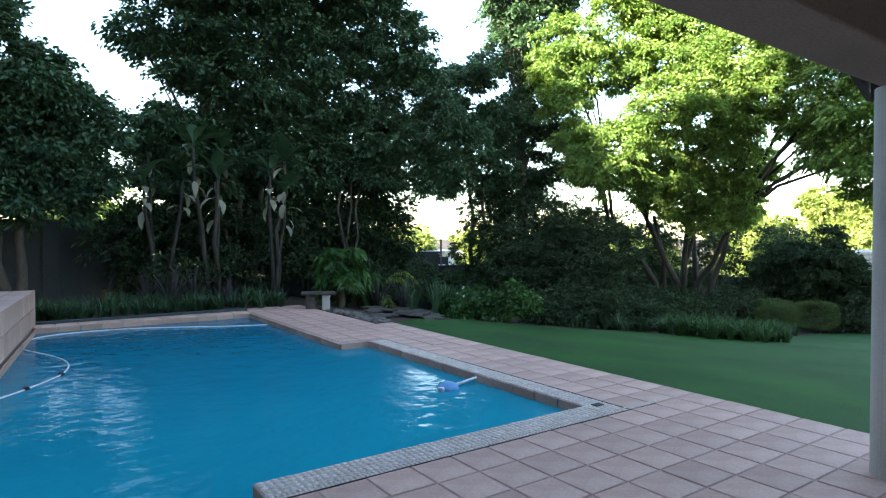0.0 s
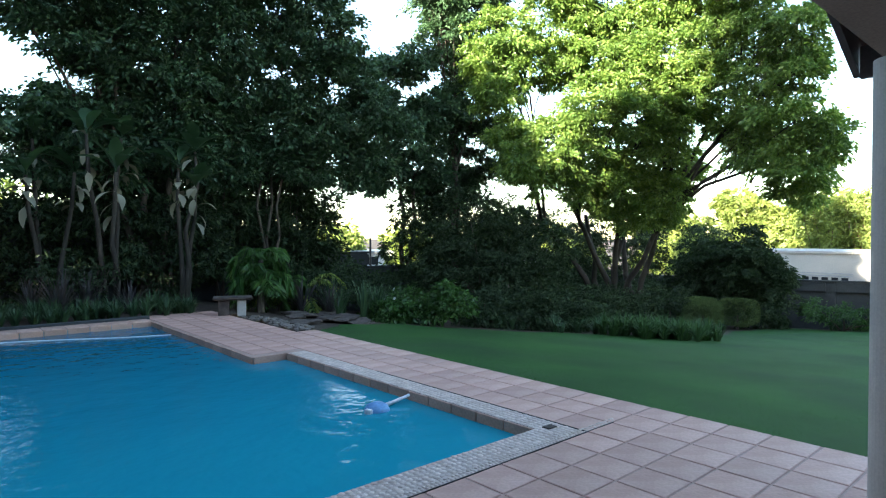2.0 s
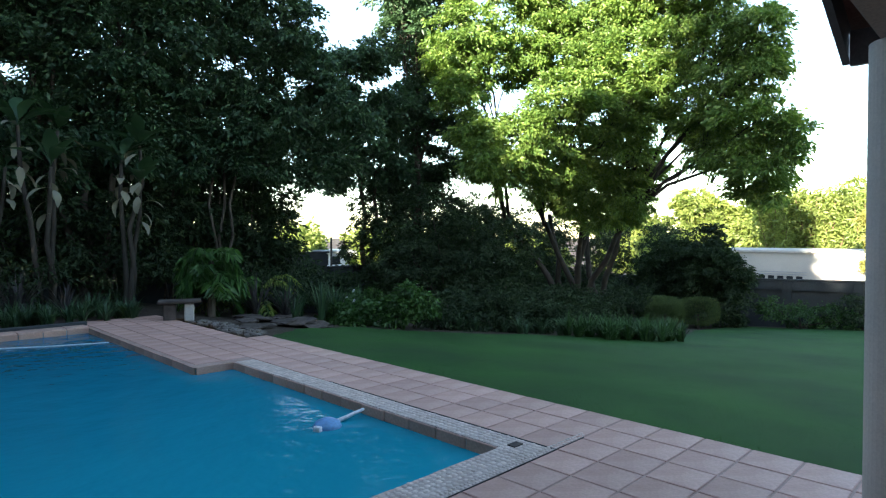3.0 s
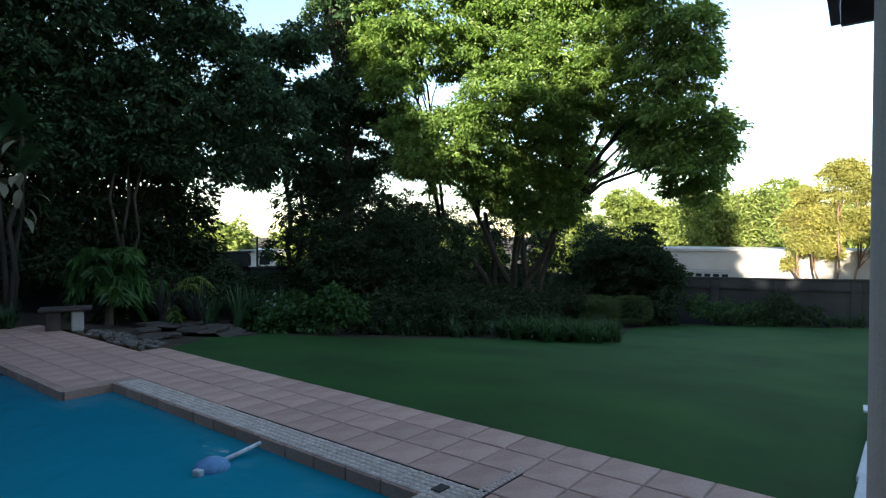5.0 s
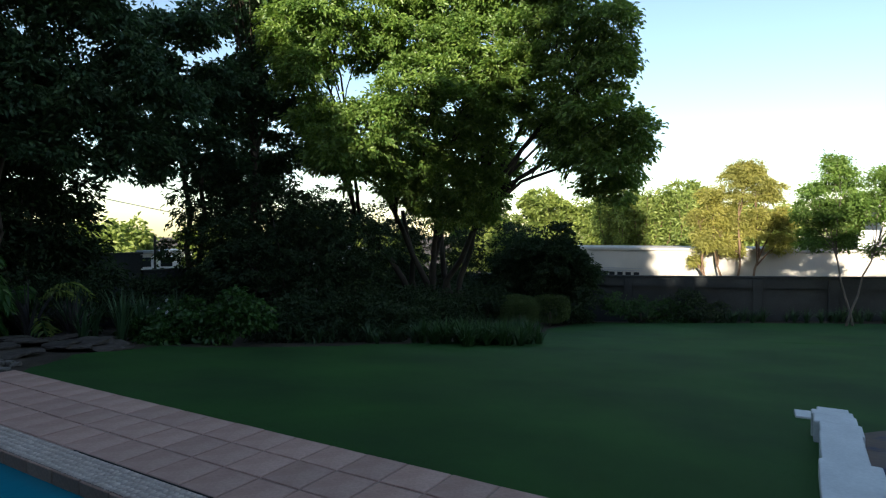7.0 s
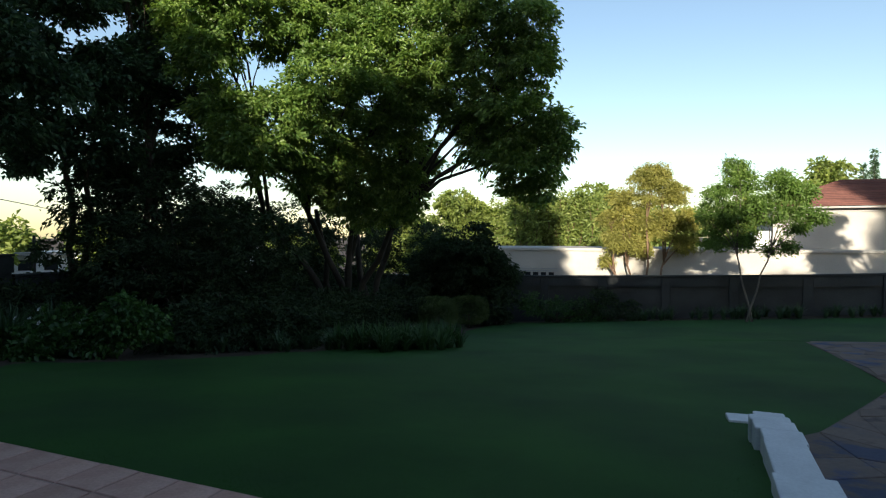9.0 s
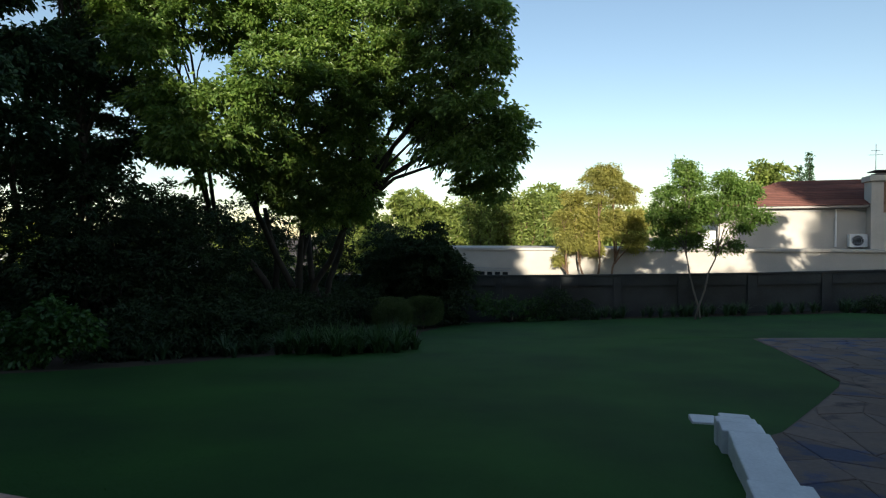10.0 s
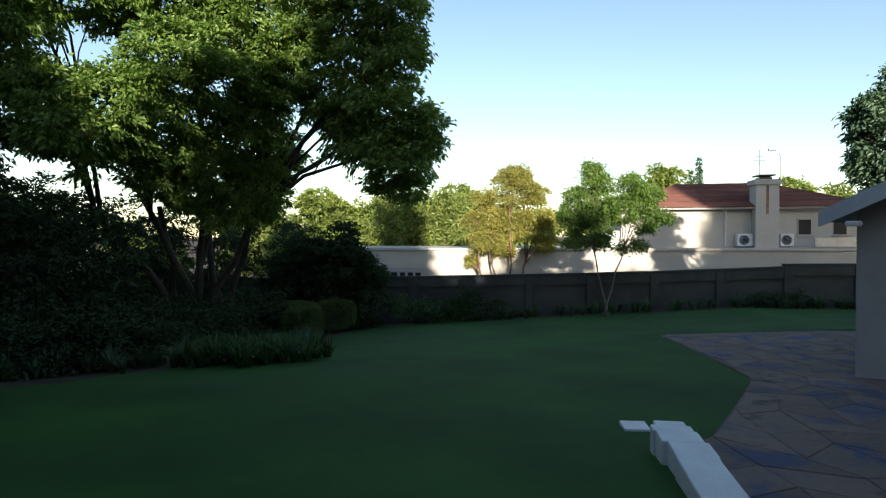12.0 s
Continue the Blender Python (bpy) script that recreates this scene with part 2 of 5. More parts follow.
def from_arrays(name, verts, faces):
    """A mesh from an (n, 3) array of places and an (m, k) array of corners."""
    mesh = bpy.data.meshes.new(name)
    k = faces.shape[1]
    mesh.vertices.add(len(verts))
    mesh.vertices.foreach_set("co", np.ascontiguousarray(verts, np.float32).ravel())
    mesh.loops.add(faces.size)
    mesh.loops.foreach_set("vertex_index", faces.astype(np.int32).ravel())
    mesh.polygons.add(len(faces))
    mesh.polygons.foreach_set("loop_start", np.arange(len(faces), dtype=np.int32) * k)
    mesh.update(calc_edges=True)
    return mesh


def leaf_mesh(name, places, ways, lengths, rng, width=0.42, droop=0.1, fold=0.16):
    """Folded pointed leaves, two triangles each, at the places, pointing along the ways."""
    n = len(places)
    ways = ways / np.maximum(np.linalg.norm(ways, axis=1, keepdims=True), 1e-6)
    aside = np.cross(ways, rng.normal(size=(n, 3)))
    aside /= np.maximum(np.linalg.norm(aside, axis=1, keepdims=True), 1e-6)
    up = np.cross(aside, ways)
    up *= np.where(up[:, 2:] < 0, -1, 1)
    ln = lengths[:, None]
    mid = places + ways * ln * 0.45
    tip = places + ways * ln + np.array([0, 0, -1.0]) * ln * droop
    a = mid + aside * ln * width / 2 + up * ln * fold
    b = mid - aside * ln * width / 2 + up * ln * fold
    verts = np.stack([places, a, tip, b], 1).reshape(-1, 3)
    base = np.arange(n)[:, None] * 4
    faces = np.concatenate([base + [0, 1, 2], base + [0, 2, 3]], 1).reshape(-1, 3)
    return from_arrays(name, verts, faces)


def crown_points(lobes, per_area, rng, shell=0.55, twig=0.34, boughs=12, loose_share=0.1):
    """Leaf places: each lobe carries domed sprays in layers, each spray a fan of twigs with leaves; and the ways outwards."""
    places, ways = [], []
    for x, y, z, r in lobes:
        n = max(40, int(per_area * r * r))
        m = int(1.2 * boughs) + int(7 * r)
        b = rng.normal(size=(m, 3))
        b /= np.linalg.norm(b, axis=1, keepdims=True)
        reach = r * (shell + (1.0 - shell) * rng.random((m, 1)))
        spray = np.array([x, y, z]) + b * reach * np.array([0.92, 0.92, 0.85])
        size = np.minimum(r * rng.uniform(0.26, 0.54, m), rng.uniform(0.36, 0.8, m) * max(1.0, twig / 0.34))
        tilt = b * np.array([0.55, 0.55, 0.25]) + rng.normal(size=(m, 3)) * 0.18
        k = m * 9
        own = np.repeat(np.arange(m), 9)
        a, rho = rng.uniform(0, math.tau, k), np.sqrt(rng.random(k))
        flat = np.stack([np.cos(a) * rho, np.sin(a) * rho, 0.22 - 0.42 * rho * rho], 1)
        flat[:, 2] -= (flat * tilt[own]).sum(1) * 0.7
        tips = spray[own] + flat * size[own][:, None]
        pick = rng.integers(0, k, n)
        along = rng.random((n, 1)) ** 0.7
        off = rng.normal(size=(n, 3)) * twig * 0.26 * np.array([1.0, 1.0, 0.8])
        places.append(spray[own[pick]] + (tips[pick] - spray[own[pick]]) * (0.35 + 0.75 * along) + off)
        out = flat[pick] + b[own[pick]] * 0.4
        loose = rng.random(n) < loose_share
        inner = rng.normal(size=(n, 3))
        inner *= r * 0.95 * rng.random((n, 1)) ** 0.4 / np.linalg.norm(inner, axis=1, keepdims=True)
        places[-1][loose] = (np.array([x, y, z]) + inner * np.array([1, 1, 0.85]))[loose]
        ways.append(out + rng.normal(size=(n, 3)) * 0.4 + np.array([0, 0, -0.22]))
    return np.concatenate(places), np.concatenate(ways)


def bent(a, b, rng, sag=0.12, n=5):
    a, b = np.array(a, float), np.array(b, float)
    d = np.linalg.norm(b - a)
    ts = np.linspace(0, 1, n)
    curve = [a + (b - a) * t + np.array([0, 0, 1]) * sag * d * math.sin(math.pi * t) * 0.5 + rng.normal(size=3) * 0.018 * d * math.sin(math.pi * t) for t in ts]
    return [Vector(p) for p in curve]


def tree(name, label, base, stems, lobes, seed, leaf, bark, leaf_len=0.15, density=900, stem_r=0.16, limb_every=1, shell=0.55, group="", twig=0.34, width=0.42, spread=0.12, boughs=12, loose=0.08):
    """Stems from the base to their forks, limbs from the forks to the lobes, twigs, and a crown of single leaves."""
    rng = np.random.default_rng(seed)
    t = thing(name, label, "tree", base, group=group)
    o = np.array(base)
    forks = []
    for k, (sx, sy, sz) in enumerate(stems):
        bm = bmesh.new()
        foot = np.array([0.25 * sx / max(len(stems), 1) * 0.3, 0.25 * sy / max(len(stems), 1) * 0.3, -0.1])
        foot = foot + (rng.normal(size=3) * [spread, spread, 0] if len(stems) > 1 else 0)
        pts = bent(foot, (sx, sy, sz), rng, 0.04, 6)
        tube(bm, pts, [stem_r * (1.25 if i == 0 else 1.0 - 0.09 * i) for i in range(6)], 9)
        forks.append(np.array((sx, sy, sz)))
        part("trunk", bm, bark, t, smooth=True)
    for i, (x, y, z, r) in enumerate(lobes):
        if i % limb_every:
            continue
        bm = bmesh.new()
        goal = np.array((x, y, z)) - o
        f = min(forks, key=lambda q: np.linalg.norm(q[:2] - goal[:2]) + 0.3 * abs(q[2] - goal[2]))
        start = f * (0.82 + 0.18 * rng.random())
        tube(bm, bent(start, goal, rng, 0.15, 6), [stem_r * 0.55 * (1 - 0.15 * k) for k in range(6)], 6)
        for _ in range(5):
            d = rng.normal(size=3)
            d[2] = abs(d[2]) * 0.6
            tip = goal + d / np.linalg.norm(d) * r * 0.85
            tube(bm, bent(start + (goal - start) * (0.55 + 0.4 * rng.random()), tip, rng, 0.1, 4), [stem_r * 0.2, stem_r * 0.14, stem_r * 0.09, stem_r * 0.04], 5)
        part("limb", bm, bark, t, smooth=True)
    p, w = crown_points([(x - o[0], y - o[1], z - o[2], r) for x, y, z, r in lobes], density, rng, shell, twig, boughs, loose)
    mesh = leaf_mesh("crown", p, w, leaf_len * rng.uniform(0.7, 1.25, len(p)), rng, width)
    link_mesh("crown", mesh, leaf, t)
    return t


def shrub(name, label, base, lobes, seed, leaf, leaf_len=0.09, density=1500, category="shrub", stems=5, shell=0.5, twig=0.2, width=0.42, group=""):
    rng = np.random.default_rng(seed)
    t = thing(name, label, category, base, group=group)
    for k in range(stems):
        bm = bmesh.new()
        x, y, z, r = lobes[k % len(lobes)]
        tube(bm, bent(rng.normal(size=3) * [0.08, 0.08, 0] + [0, 0, -0.05], (x, y, z), rng, 0.1, 4), [0.03, 0.024, 0.018, 0.01], 5)
        part("stem", bm, M_BARK, t, smooth=True)
    p, w = crown_points(lobes, density, rng, shell, twig)
    link_mesh("foliage", leaf_mesh("foliage", p, w, leaf_len * rng.uniform(0.7, 1.3, len(p)), rng, width), leaf, t)
    return t


# ---- ground, falling away from the deck ----
DECK_X, TILE = 1.25, 0.333
POOL_BACK, STEP_Y, STEP_X, NOSE_X, NOSE_Y, POOL_LEFT = 8.40, 4.10, -0.47, -3.02, -0.95, -4.08
WATER_Z = -0.095
EDGE_Y = -0.10   # the rim nearest the veranda
SKEW = 0.105   # the pool side along the raised ledge runs slightly askew
POOL_NEAR = POOL_LEFT - (POOL_BACK - NOSE_Y) * SKEW


def ground_z(x, y):
    s = min(max(x - DECK_X, 0.0), 40.0)
    return -(0.0796 + 0.0034 * min(max(y, -8.0), 12.0)) * (1.25 * s - 0.0115 * s * s)


def sheet(name, xs, ys, lift, mat, keep=None):
    verts = np.array([(x, y, ground_z(x, y) + lift) for y in ys for x in xs])
    nx = len(xs)
    faces = [(j * nx + i, j * nx + i + 1, (j + 1) * nx + i + 1, (j + 1) * nx + i)
             for j in range(len(ys) - 1) for i in range(nx - 1)
             if keep is None or keep((xs[i] + xs[i + 1]) / 2, (ys[j] + ys[j + 1]) / 2)]
    ob = link_mesh(name, from_arrays(name, verts, np.array(faces)), mat, smooth=True)
    return ob


def steps(marks, fine):
    out = [marks[0]]
    for a, b in zip(marks, marks[1:]):
        n = max(1, math.ceil((b - a) / fine(0.5 * (a + b))))
        out += [a + (b - a) * k / n for k in range(1, n + 1)]
    return out


gx = steps([-1500, -60, -12, POOL_NEAR - 0.3, DECK_X, 26, 60, 1500], lambda v: 0.8 if -12 < v < 26 else (4 if abs(v) < 60 else 300))
gy = steps([-1500, -60, -12, NOSE_Y - 0.3, POOL_BACK + 0.35, 16, 60, 1500], lambda v: 0.8 if -12 < v < 16 else (4 if abs(v) < 60 else 300))
ground = sheet("ground", gx, gy, -0.05, M_SOIL, lambda x, y: not (POOL_NEAR - 0.3 < x < DECK_X and NOSE_Y - 0.3 < y < POOL_BACK + 0.35))
tagged(ground, "dark bare soil of the garden beds and the land beyond", "ground", kind="structure")


def lawn_left(x):
    """The lawn's edge along the planted beds."""
    return float(np.interp(x, [1.25, 2.5, 4.2, 5.6, 8.4, 10.3, 12.0, 14.5, 16.5, 21.5, 24], [5.45, 6.8, 7.4, 6.4, 5.5, 5.0, 4.4, 4.5, 5.2, 5.6, 5.6]))


def lawn_right(x):
    return float(np.interp(x, [1.25, 4.4, 4.9, 6.4, 8.2, 9.3, 12.0, 14.5, 15.0, 24], [-2.1, -2.3, -2.66, -3.3, -4.05, -4.08, -4.05, -3.95, -14, -14]))


def lawn_mesh():
    xs = steps([DECK_X, 21.8], lambda v: 0.12 if v < 16 else 0.2)
    n = 60
    verts, faces = [], []
    for x in xs:
        a, b = lawn_right(x), lawn_left(x)
        for j in range(n + 1):
            y = a + (b - a) * j / n
            edge = 0.04 * math.sin(5 * x) + 0.03 * math.sin(13 * x + 1)
            yy = y + (edge if j == n else 0)
            verts.append((x, yy, ground_z(x, yy) - 0.012 + 0.02 * noise.noise((x * 0.7, yy * 0.7, 0))))
    for i in range(len(xs) - 1):
        for j in range(n):
            faces.append((i * (n + 1) + j, (i + 1) * (n + 1) + j, (i + 1) * (n + 1) + j + 1, i * (n + 1) + j + 1))
    return from_arrays("lawn", np.array(verts), np.array(faces))


lawn = tagged(link_mesh("lawn", lawn_mesh(), M_LAWN, smooth=True), "short mown green lawn sloping away from the deck", "lawn", kind="structure")


def grass_blades():
    rng = np.random.default_rng(3)
    n = 60000
    x = DECK_X + 0.02 + 20.3 * rng.random(n) ** 1.7
    lo, hi = np.array([lawn_right(v) for v in x]), np.array([lawn_left(v) for v in x])
    y = lo + (np.maximum(hi, lo) - lo) * rng.random(n)
    z = np.array([ground_z(a, b) for a, b in zip(x, y)]) - 0.015
    ways = rng.normal(size=(n, 3)) * [0.5, 0.5, 0] + [0, 0, 1.0]
    size = rng.uniform(0.006, 0.013, n)
    return leaf_mesh("grass", np.stack([x, y, z], 1), ways, size, rng, 0.28, 0.2, 0.0)


tagged(link_mesh("grass", grass_blades(), M_GRASS), "short green grass blades of the mown lawn", "grass", kind="stuff")

# ---- pool ----
pool = thing("swimming_pool", "blue-green swimming pool with a stepped edge and tiled rim", "pool", kind="structure")
bm = bmesh.new()
outline = [(POOL_NEAR, NOSE_Y), (NOSE_X, NOSE_Y), (NOSE_X, EDGE_Y), (0, EDGE_Y), (0, STEP_Y), (STEP_X, STEP_Y), (STEP_X, POOL_BACK), (POOL_LEFT, POOL_BACK)]
low = [bm.verts.new((x, y, -1.6)) for x, y in outline]
top = [bm.verts.new((x, y, -0.02)) for x, y in outline]
for i in range(8):
    bm.faces.new((low[i], top[i], top[(i + 1) % 8], low[(i + 1) % 8]))
bm.faces.new(low)
part("basin", bm, M_POOL, pool, "pale blue plastered basin")
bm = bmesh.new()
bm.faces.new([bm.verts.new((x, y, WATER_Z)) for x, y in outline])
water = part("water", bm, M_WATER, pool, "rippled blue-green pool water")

# ---- veranda: column, beam, soffit, eaves, and the house behind ----
column = thing("veranda_column", "round cream plastered veranda column on the tiled deck", "column", (0.42, -2.36, 0))
part("shaft", lathe(bmesh.new(), [(0.15, 0.0), (0.15, 0.5), (0.15, 2.3), (0.15, 2.5)], 36), M_PLASTER, column, smooth=False)
house = thing("house", "cream plastered house with a covered veranda and dark eaves", "house", kind="structure")
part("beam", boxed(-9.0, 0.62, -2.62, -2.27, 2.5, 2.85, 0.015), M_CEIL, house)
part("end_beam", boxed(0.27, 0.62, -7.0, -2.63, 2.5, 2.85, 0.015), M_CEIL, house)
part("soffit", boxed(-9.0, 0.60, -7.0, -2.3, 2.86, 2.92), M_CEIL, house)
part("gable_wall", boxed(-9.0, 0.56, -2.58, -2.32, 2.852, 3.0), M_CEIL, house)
part("side_fascia", boxed(0.74, 0.78, -7.5, -2.065, 2.5, 2.70, 0.004), M_FASCIA, house, "dark painted fascia board")


def slope_slab(x0, z0, x1, z1, y0, y1, thick):
    """A slab that slopes from (x0, z0) to (x1, z1) between y0 and y1."""
    bm = bmesh.new()
    v = [bm.verts.new(p) for p in ((x0, y0, z0), (x1, y0, z1), (x1, y1, z1), (x0, y1, z0), (x0, y0, z0 - thick), (x1, y0, z1 - thick), (x1, y1, z1 - thick), (x0, y1, z0 - thick))]
    for f in ((0, 1, 2, 3), (7, 6, 5, 4), (0, 4, 5, 1), (1, 5, 6, 2), (2, 6, 7, 3), (3, 7, 4, 0)):
        bm.faces.new([v[k] for k in f])
    bmesh.ops.recalc_face_normals(bm, faces=bm.faces)
    return bm


part("bargeboard", slope_slab(0.80, 2.72, -4.25, 5.24, -2.06, -2.02, 0.2), M_FASCIA, house, "dark painted barge board")
part("bargeboard", slope_slab(-9.3, 2.72, -4.252, 5.24, -2.06, -2.02, 0.2), M_FASCIA, house, "dark painted barge board")
part("roof", slope_slab(0.84, 2.76, -4.25, 5.30, -7.6, -1.98, 0.05), M_ROOFTILE, house)
part("roof", slope_slab(-9.4, 2.76, -4.252, 5.30, -7.6, -1.98, 0.05), M_ROOFTILE, house)
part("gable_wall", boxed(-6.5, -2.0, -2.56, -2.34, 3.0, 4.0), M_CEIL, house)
part("wall", boxed(-9.0, 3.0, -7.3, -7.0, -0.05, 3.0), M_PLASTER, house)
part("side_wall", boxed(-9.3, -9.0, -7.3, 1.0, -0.05, 2.86), M_PLASTER, house)

# ---- boundary walls ----
def boundary(name, label, a, b, tops, bottom):
    """A dark precast wall from a to b: bays with (start, end) top heights, pilasters and sunk panels on its garden side."""
    a, b = Vector(a), Vector(b)
    d = b - a
    w = thing(name, label, "wall", (a.x, a.y, 0), math.degrees(math.atan2(d.y, d.x)), kind="structure")
    n = len(tops)
    for i, (z0, z1) in enumerate(tops):
        x0, x1 = d.length * i / n, d.length * (i + 1) / n
        part("wall_bay", slope_slab(x0 + 0.002, z0, x1 - 0.002, z1, -0.07, 0.07, 3.0), M_WALLDARK, w)
        part("coping", slope_slab(x0, z0 + 0.06, x1, z1 + 0.06, -0.19, 0.10, 0.058), M_WALLDARK, w)
        part("pilaster", boxed(x0 + 0.01, x0 + 0.33, -0.17, -0.072, bottom, min(z0, z1) - 0.02, 0.008), M_WALLDARK, w)
        part("rail", slope_slab(x0 + 0.34, z0 - 0.02, x1 - 0.01, z1 - 0.02, -0.17, -0.072, 0.36), M_WALLDARK, w)
    return w


def east_top(y):
    return float(np.interp(-y, [-14, -3, 4.6, 10], [-0.42, -0.22, 0.0, 0.24]))


boundary("wall_east", "dark painted boundary wall with sunk panels along the lawn", (23.5, 14.0), (23.5, -17.2),
         [(east_top(14 - 2.4 * k), east_top(14 - 2.4 * (k + 1))) for k in range(10)] + [(0.34, 0.36), (0.36, 0.38), (0.38, 0.4)], -2.6)
boundary("wall_north", "dark painted boundary wall with sunk panels behind the pool planting", (-13, 13.2), (23.36, 13.2),
         [(z, z) for z in [1.9] * 6 + [1.6, 1.3, 1.0, 0.52, 0.48, 0.4, 0.1, -0.1, -0.3, -0.45]], -2.6)

# ---- deck: tiles, mosaic coping, pool rim ----
deck = thing("deck", "pinkish clay-tiled pool deck with wide grout joints", "deck", kind="structure")
BASE_Z = -0.008
for x0, x1, y0, y1 in ((NOSE_X, DECK_X, -9.0, EDGE_Y), (-12.0, NOSE_X, -9.0, NOSE_Y), (-12.0, POOL_NEAR, NOSE_Y, POOL_BACK + 0.35), (0.0, DECK_X, EDGE_Y, STEP_Y), (STEP_X, DECK_X, STEP_Y, 5.55),
                       (STEP_X, 0.92, 5.55, 9.3), (POOL_LEFT - 0.35, STEP_X, POOL_BACK, 8.75)):
    part("grout_bed", boxed(x0, x1, y0, y1, -0.45, BASE_Z), M_GROUT, deck, "grey-brown mortar bed")

# edging course along the lawn
def tile_mesh(name, w, d, h=0.012, worn=0.006):
    """A clay tile with eased edges, its top face at z = 0."""
    bm = bmesh.new()
    x, y, e = w / 2, d / 2, worn
    lo = [bm.verts.new((a * x, b * y, -h - 0.004)) for a, b in ((-1, -1), (1, -1), (1, 1), (-1, 1))]
    md = [bm.verts.new((a * x, b * y, -0.004)) for a, b in ((-1, -1), (1, -1), (1, 1), (-1, 1))]
    tp = [bm.verts.new((a * (x - e), b * (y - e), 0)) for a, b in ((-1, -1), (1, -1), (1, 1), (-1, 1))]
    for k in range(4):
        j = (k + 1) % 4
        bm.faces.new((lo[k], lo[j], md[j], md[k]))
        bm.faces.new((md[k], md[j], tp[j], tp[k]))
    bm.faces.new(tp)
    mesh = bpy.data.meshes.new(name)
    bm.to_mesh(mesh)
    bm.free()
    return mesh


rnd = random.Random(5)
TILE_MESH = tile_mesh("tile", TILE - 0.015, TILE - 0.015)
TILE_MESH.materials.append(M_TILE)


def lay(mesh, name, parent, x, y, z=0.0, tilt=0.35, turn=0.0):
    ob = new(name, mesh)
    ob.parent = parent
    ob.matrix_world = pose(x, y, z + rnd.uniform(-0.0015, 0.0015), rnd.uniform(-tilt, tilt), rnd.uniform(-tilt, tilt), turn + rnd.uniform(-0.5, 0.5))
    return ob


def tile_field(x_right, y_top, columns, rows, skip=lambda x, y: False):
    for j in range(rows):
        for i in range(columns):
            x, y = x_right - TILE * (i + 0.5), y_top - TILE * (j + 0.5)
            if not skip(x, y):
                lay(TILE_MESH, "tile", deck, x, y)


tile_field(DECK_X, -0.42, 13, 8)
tile_field(DECK_X, 5.578, 3, 18)
tile_field(0.92, 9.24, 4, 11, lambda x, y: x < STEP_X + 0.1)
tile_field(DECK_X - 3 * TILE, 5.578, 2, 4)

# the deck under the veranda, out of the way of the walk's view
rest_v, rest_f = [], []
for i in range(42):
    for j in range(20):
        x, y, h = DECK_X - TILE * (i + 0.5), -0.42 - TILE * (j + 0.5), TILE / 2 - 0.0075
        if (i < 13 and j < 8) or (x < NOSE_X + 0.1 and y > NOSE_Y - 0.1):
            continue
        b = len(rest_v)
        rest_v += [(x - h, y - h, BASE_Z), (x + h, y - h, BASE_Z), (x + h, y + h, BASE_Z), (x - h, y + h, BASE_Z), (x - h + 0.006, y - h + 0.006, 0), (x + h - 0.006, y - h + 0.006, 0), (x + h - 0.006, y + h - 0.006, 0), (x - h + 0.006, y + h - 0.006, 0)]
        rest_f += [(b + k, b + (k + 1) % 4, b + 4 + (k + 1) % 4, b + 4 + k) for k in range(4)] + [(b + 4, b + 5, b + 6, b + 7)]
tagged(link_mesh("veranda_tiles", from_arrays("veranda_tiles", np.array(rest_v), np.array(rest_f)), M_TILE, deck), kind="stuff")

# broad coping tiles on the far rim and the back rim
COPE = tile_mesh("coping_tile", 0.32, 0.33, 0.02, 0.012)
COPE.materials.append(M_COPING)
for k in range(12):
    lay(COPE, "coping_tile", deck, STEP_X - 0.16 - 0.333 * k, POOL_BACK + 0.175, 0.012, 0.3)

# vertical rim tiles above the water
RIM = tile_mesh("rim_tile", 0.321, 0.15, 0.012, 0.004)
RIM.materials.append(M_FACE)


def rim(x0, y0, x1, y1, nx, ny):
    """Upright rim tiles from (x0, y0) to (x1, y1), facing (nx, ny)."""
    length = math.hypot(x1 - x0, y1 - y0)
    n = max(1, round(length / TILE))
    face = Vector((nx, ny, 0))
    along = Vector(((x1 - x0) / length, (y1 - y0) / length, 0))
    for k in range(n):
        p = Vector((x0, y0, 0)) + along * length * (k + 0.5) / n + face * 0.014
        ob = new("rim_tile", RIM)
        ob.parent = pool
        m = Matrix((along, Vector((0, 0, 1)), face)).transposed()
        if m.determinant() < 0:
            m = Matrix((-along, Vector((0, 0, 1)), face)).transposed()
        ob.matrix_world = Matrix.Translation((p.x, p.y, -0.083 + rnd.uniform(-0.002, 0.002))) @ m.to_4x4() @ Matrix.Diagonal((length / n / TILE, 1, 1, 1))


rim(0, EDGE_Y, 0, STEP_Y, -1, 0)
rim(0, STEP_Y, STEP_X, STEP_Y, 0, -1)
rim(STEP_X, STEP_Y, STEP_X, POOL_BACK, -1, 0)
rim(STEP_X, POOL_BACK, POOL_LEFT, POOL_BACK, 0, -1)
rim(NOSE_X, EDGE_Y, 0, EDGE_Y, 0, 1)
rim(NOSE_X, NOSE_Y, NOSE_X, EDGE_Y, -1, 0)
rim(POOL_NEAR, NOSE_Y, POOL_LEFT, POOL_BACK, 0.9945, -0.1045)


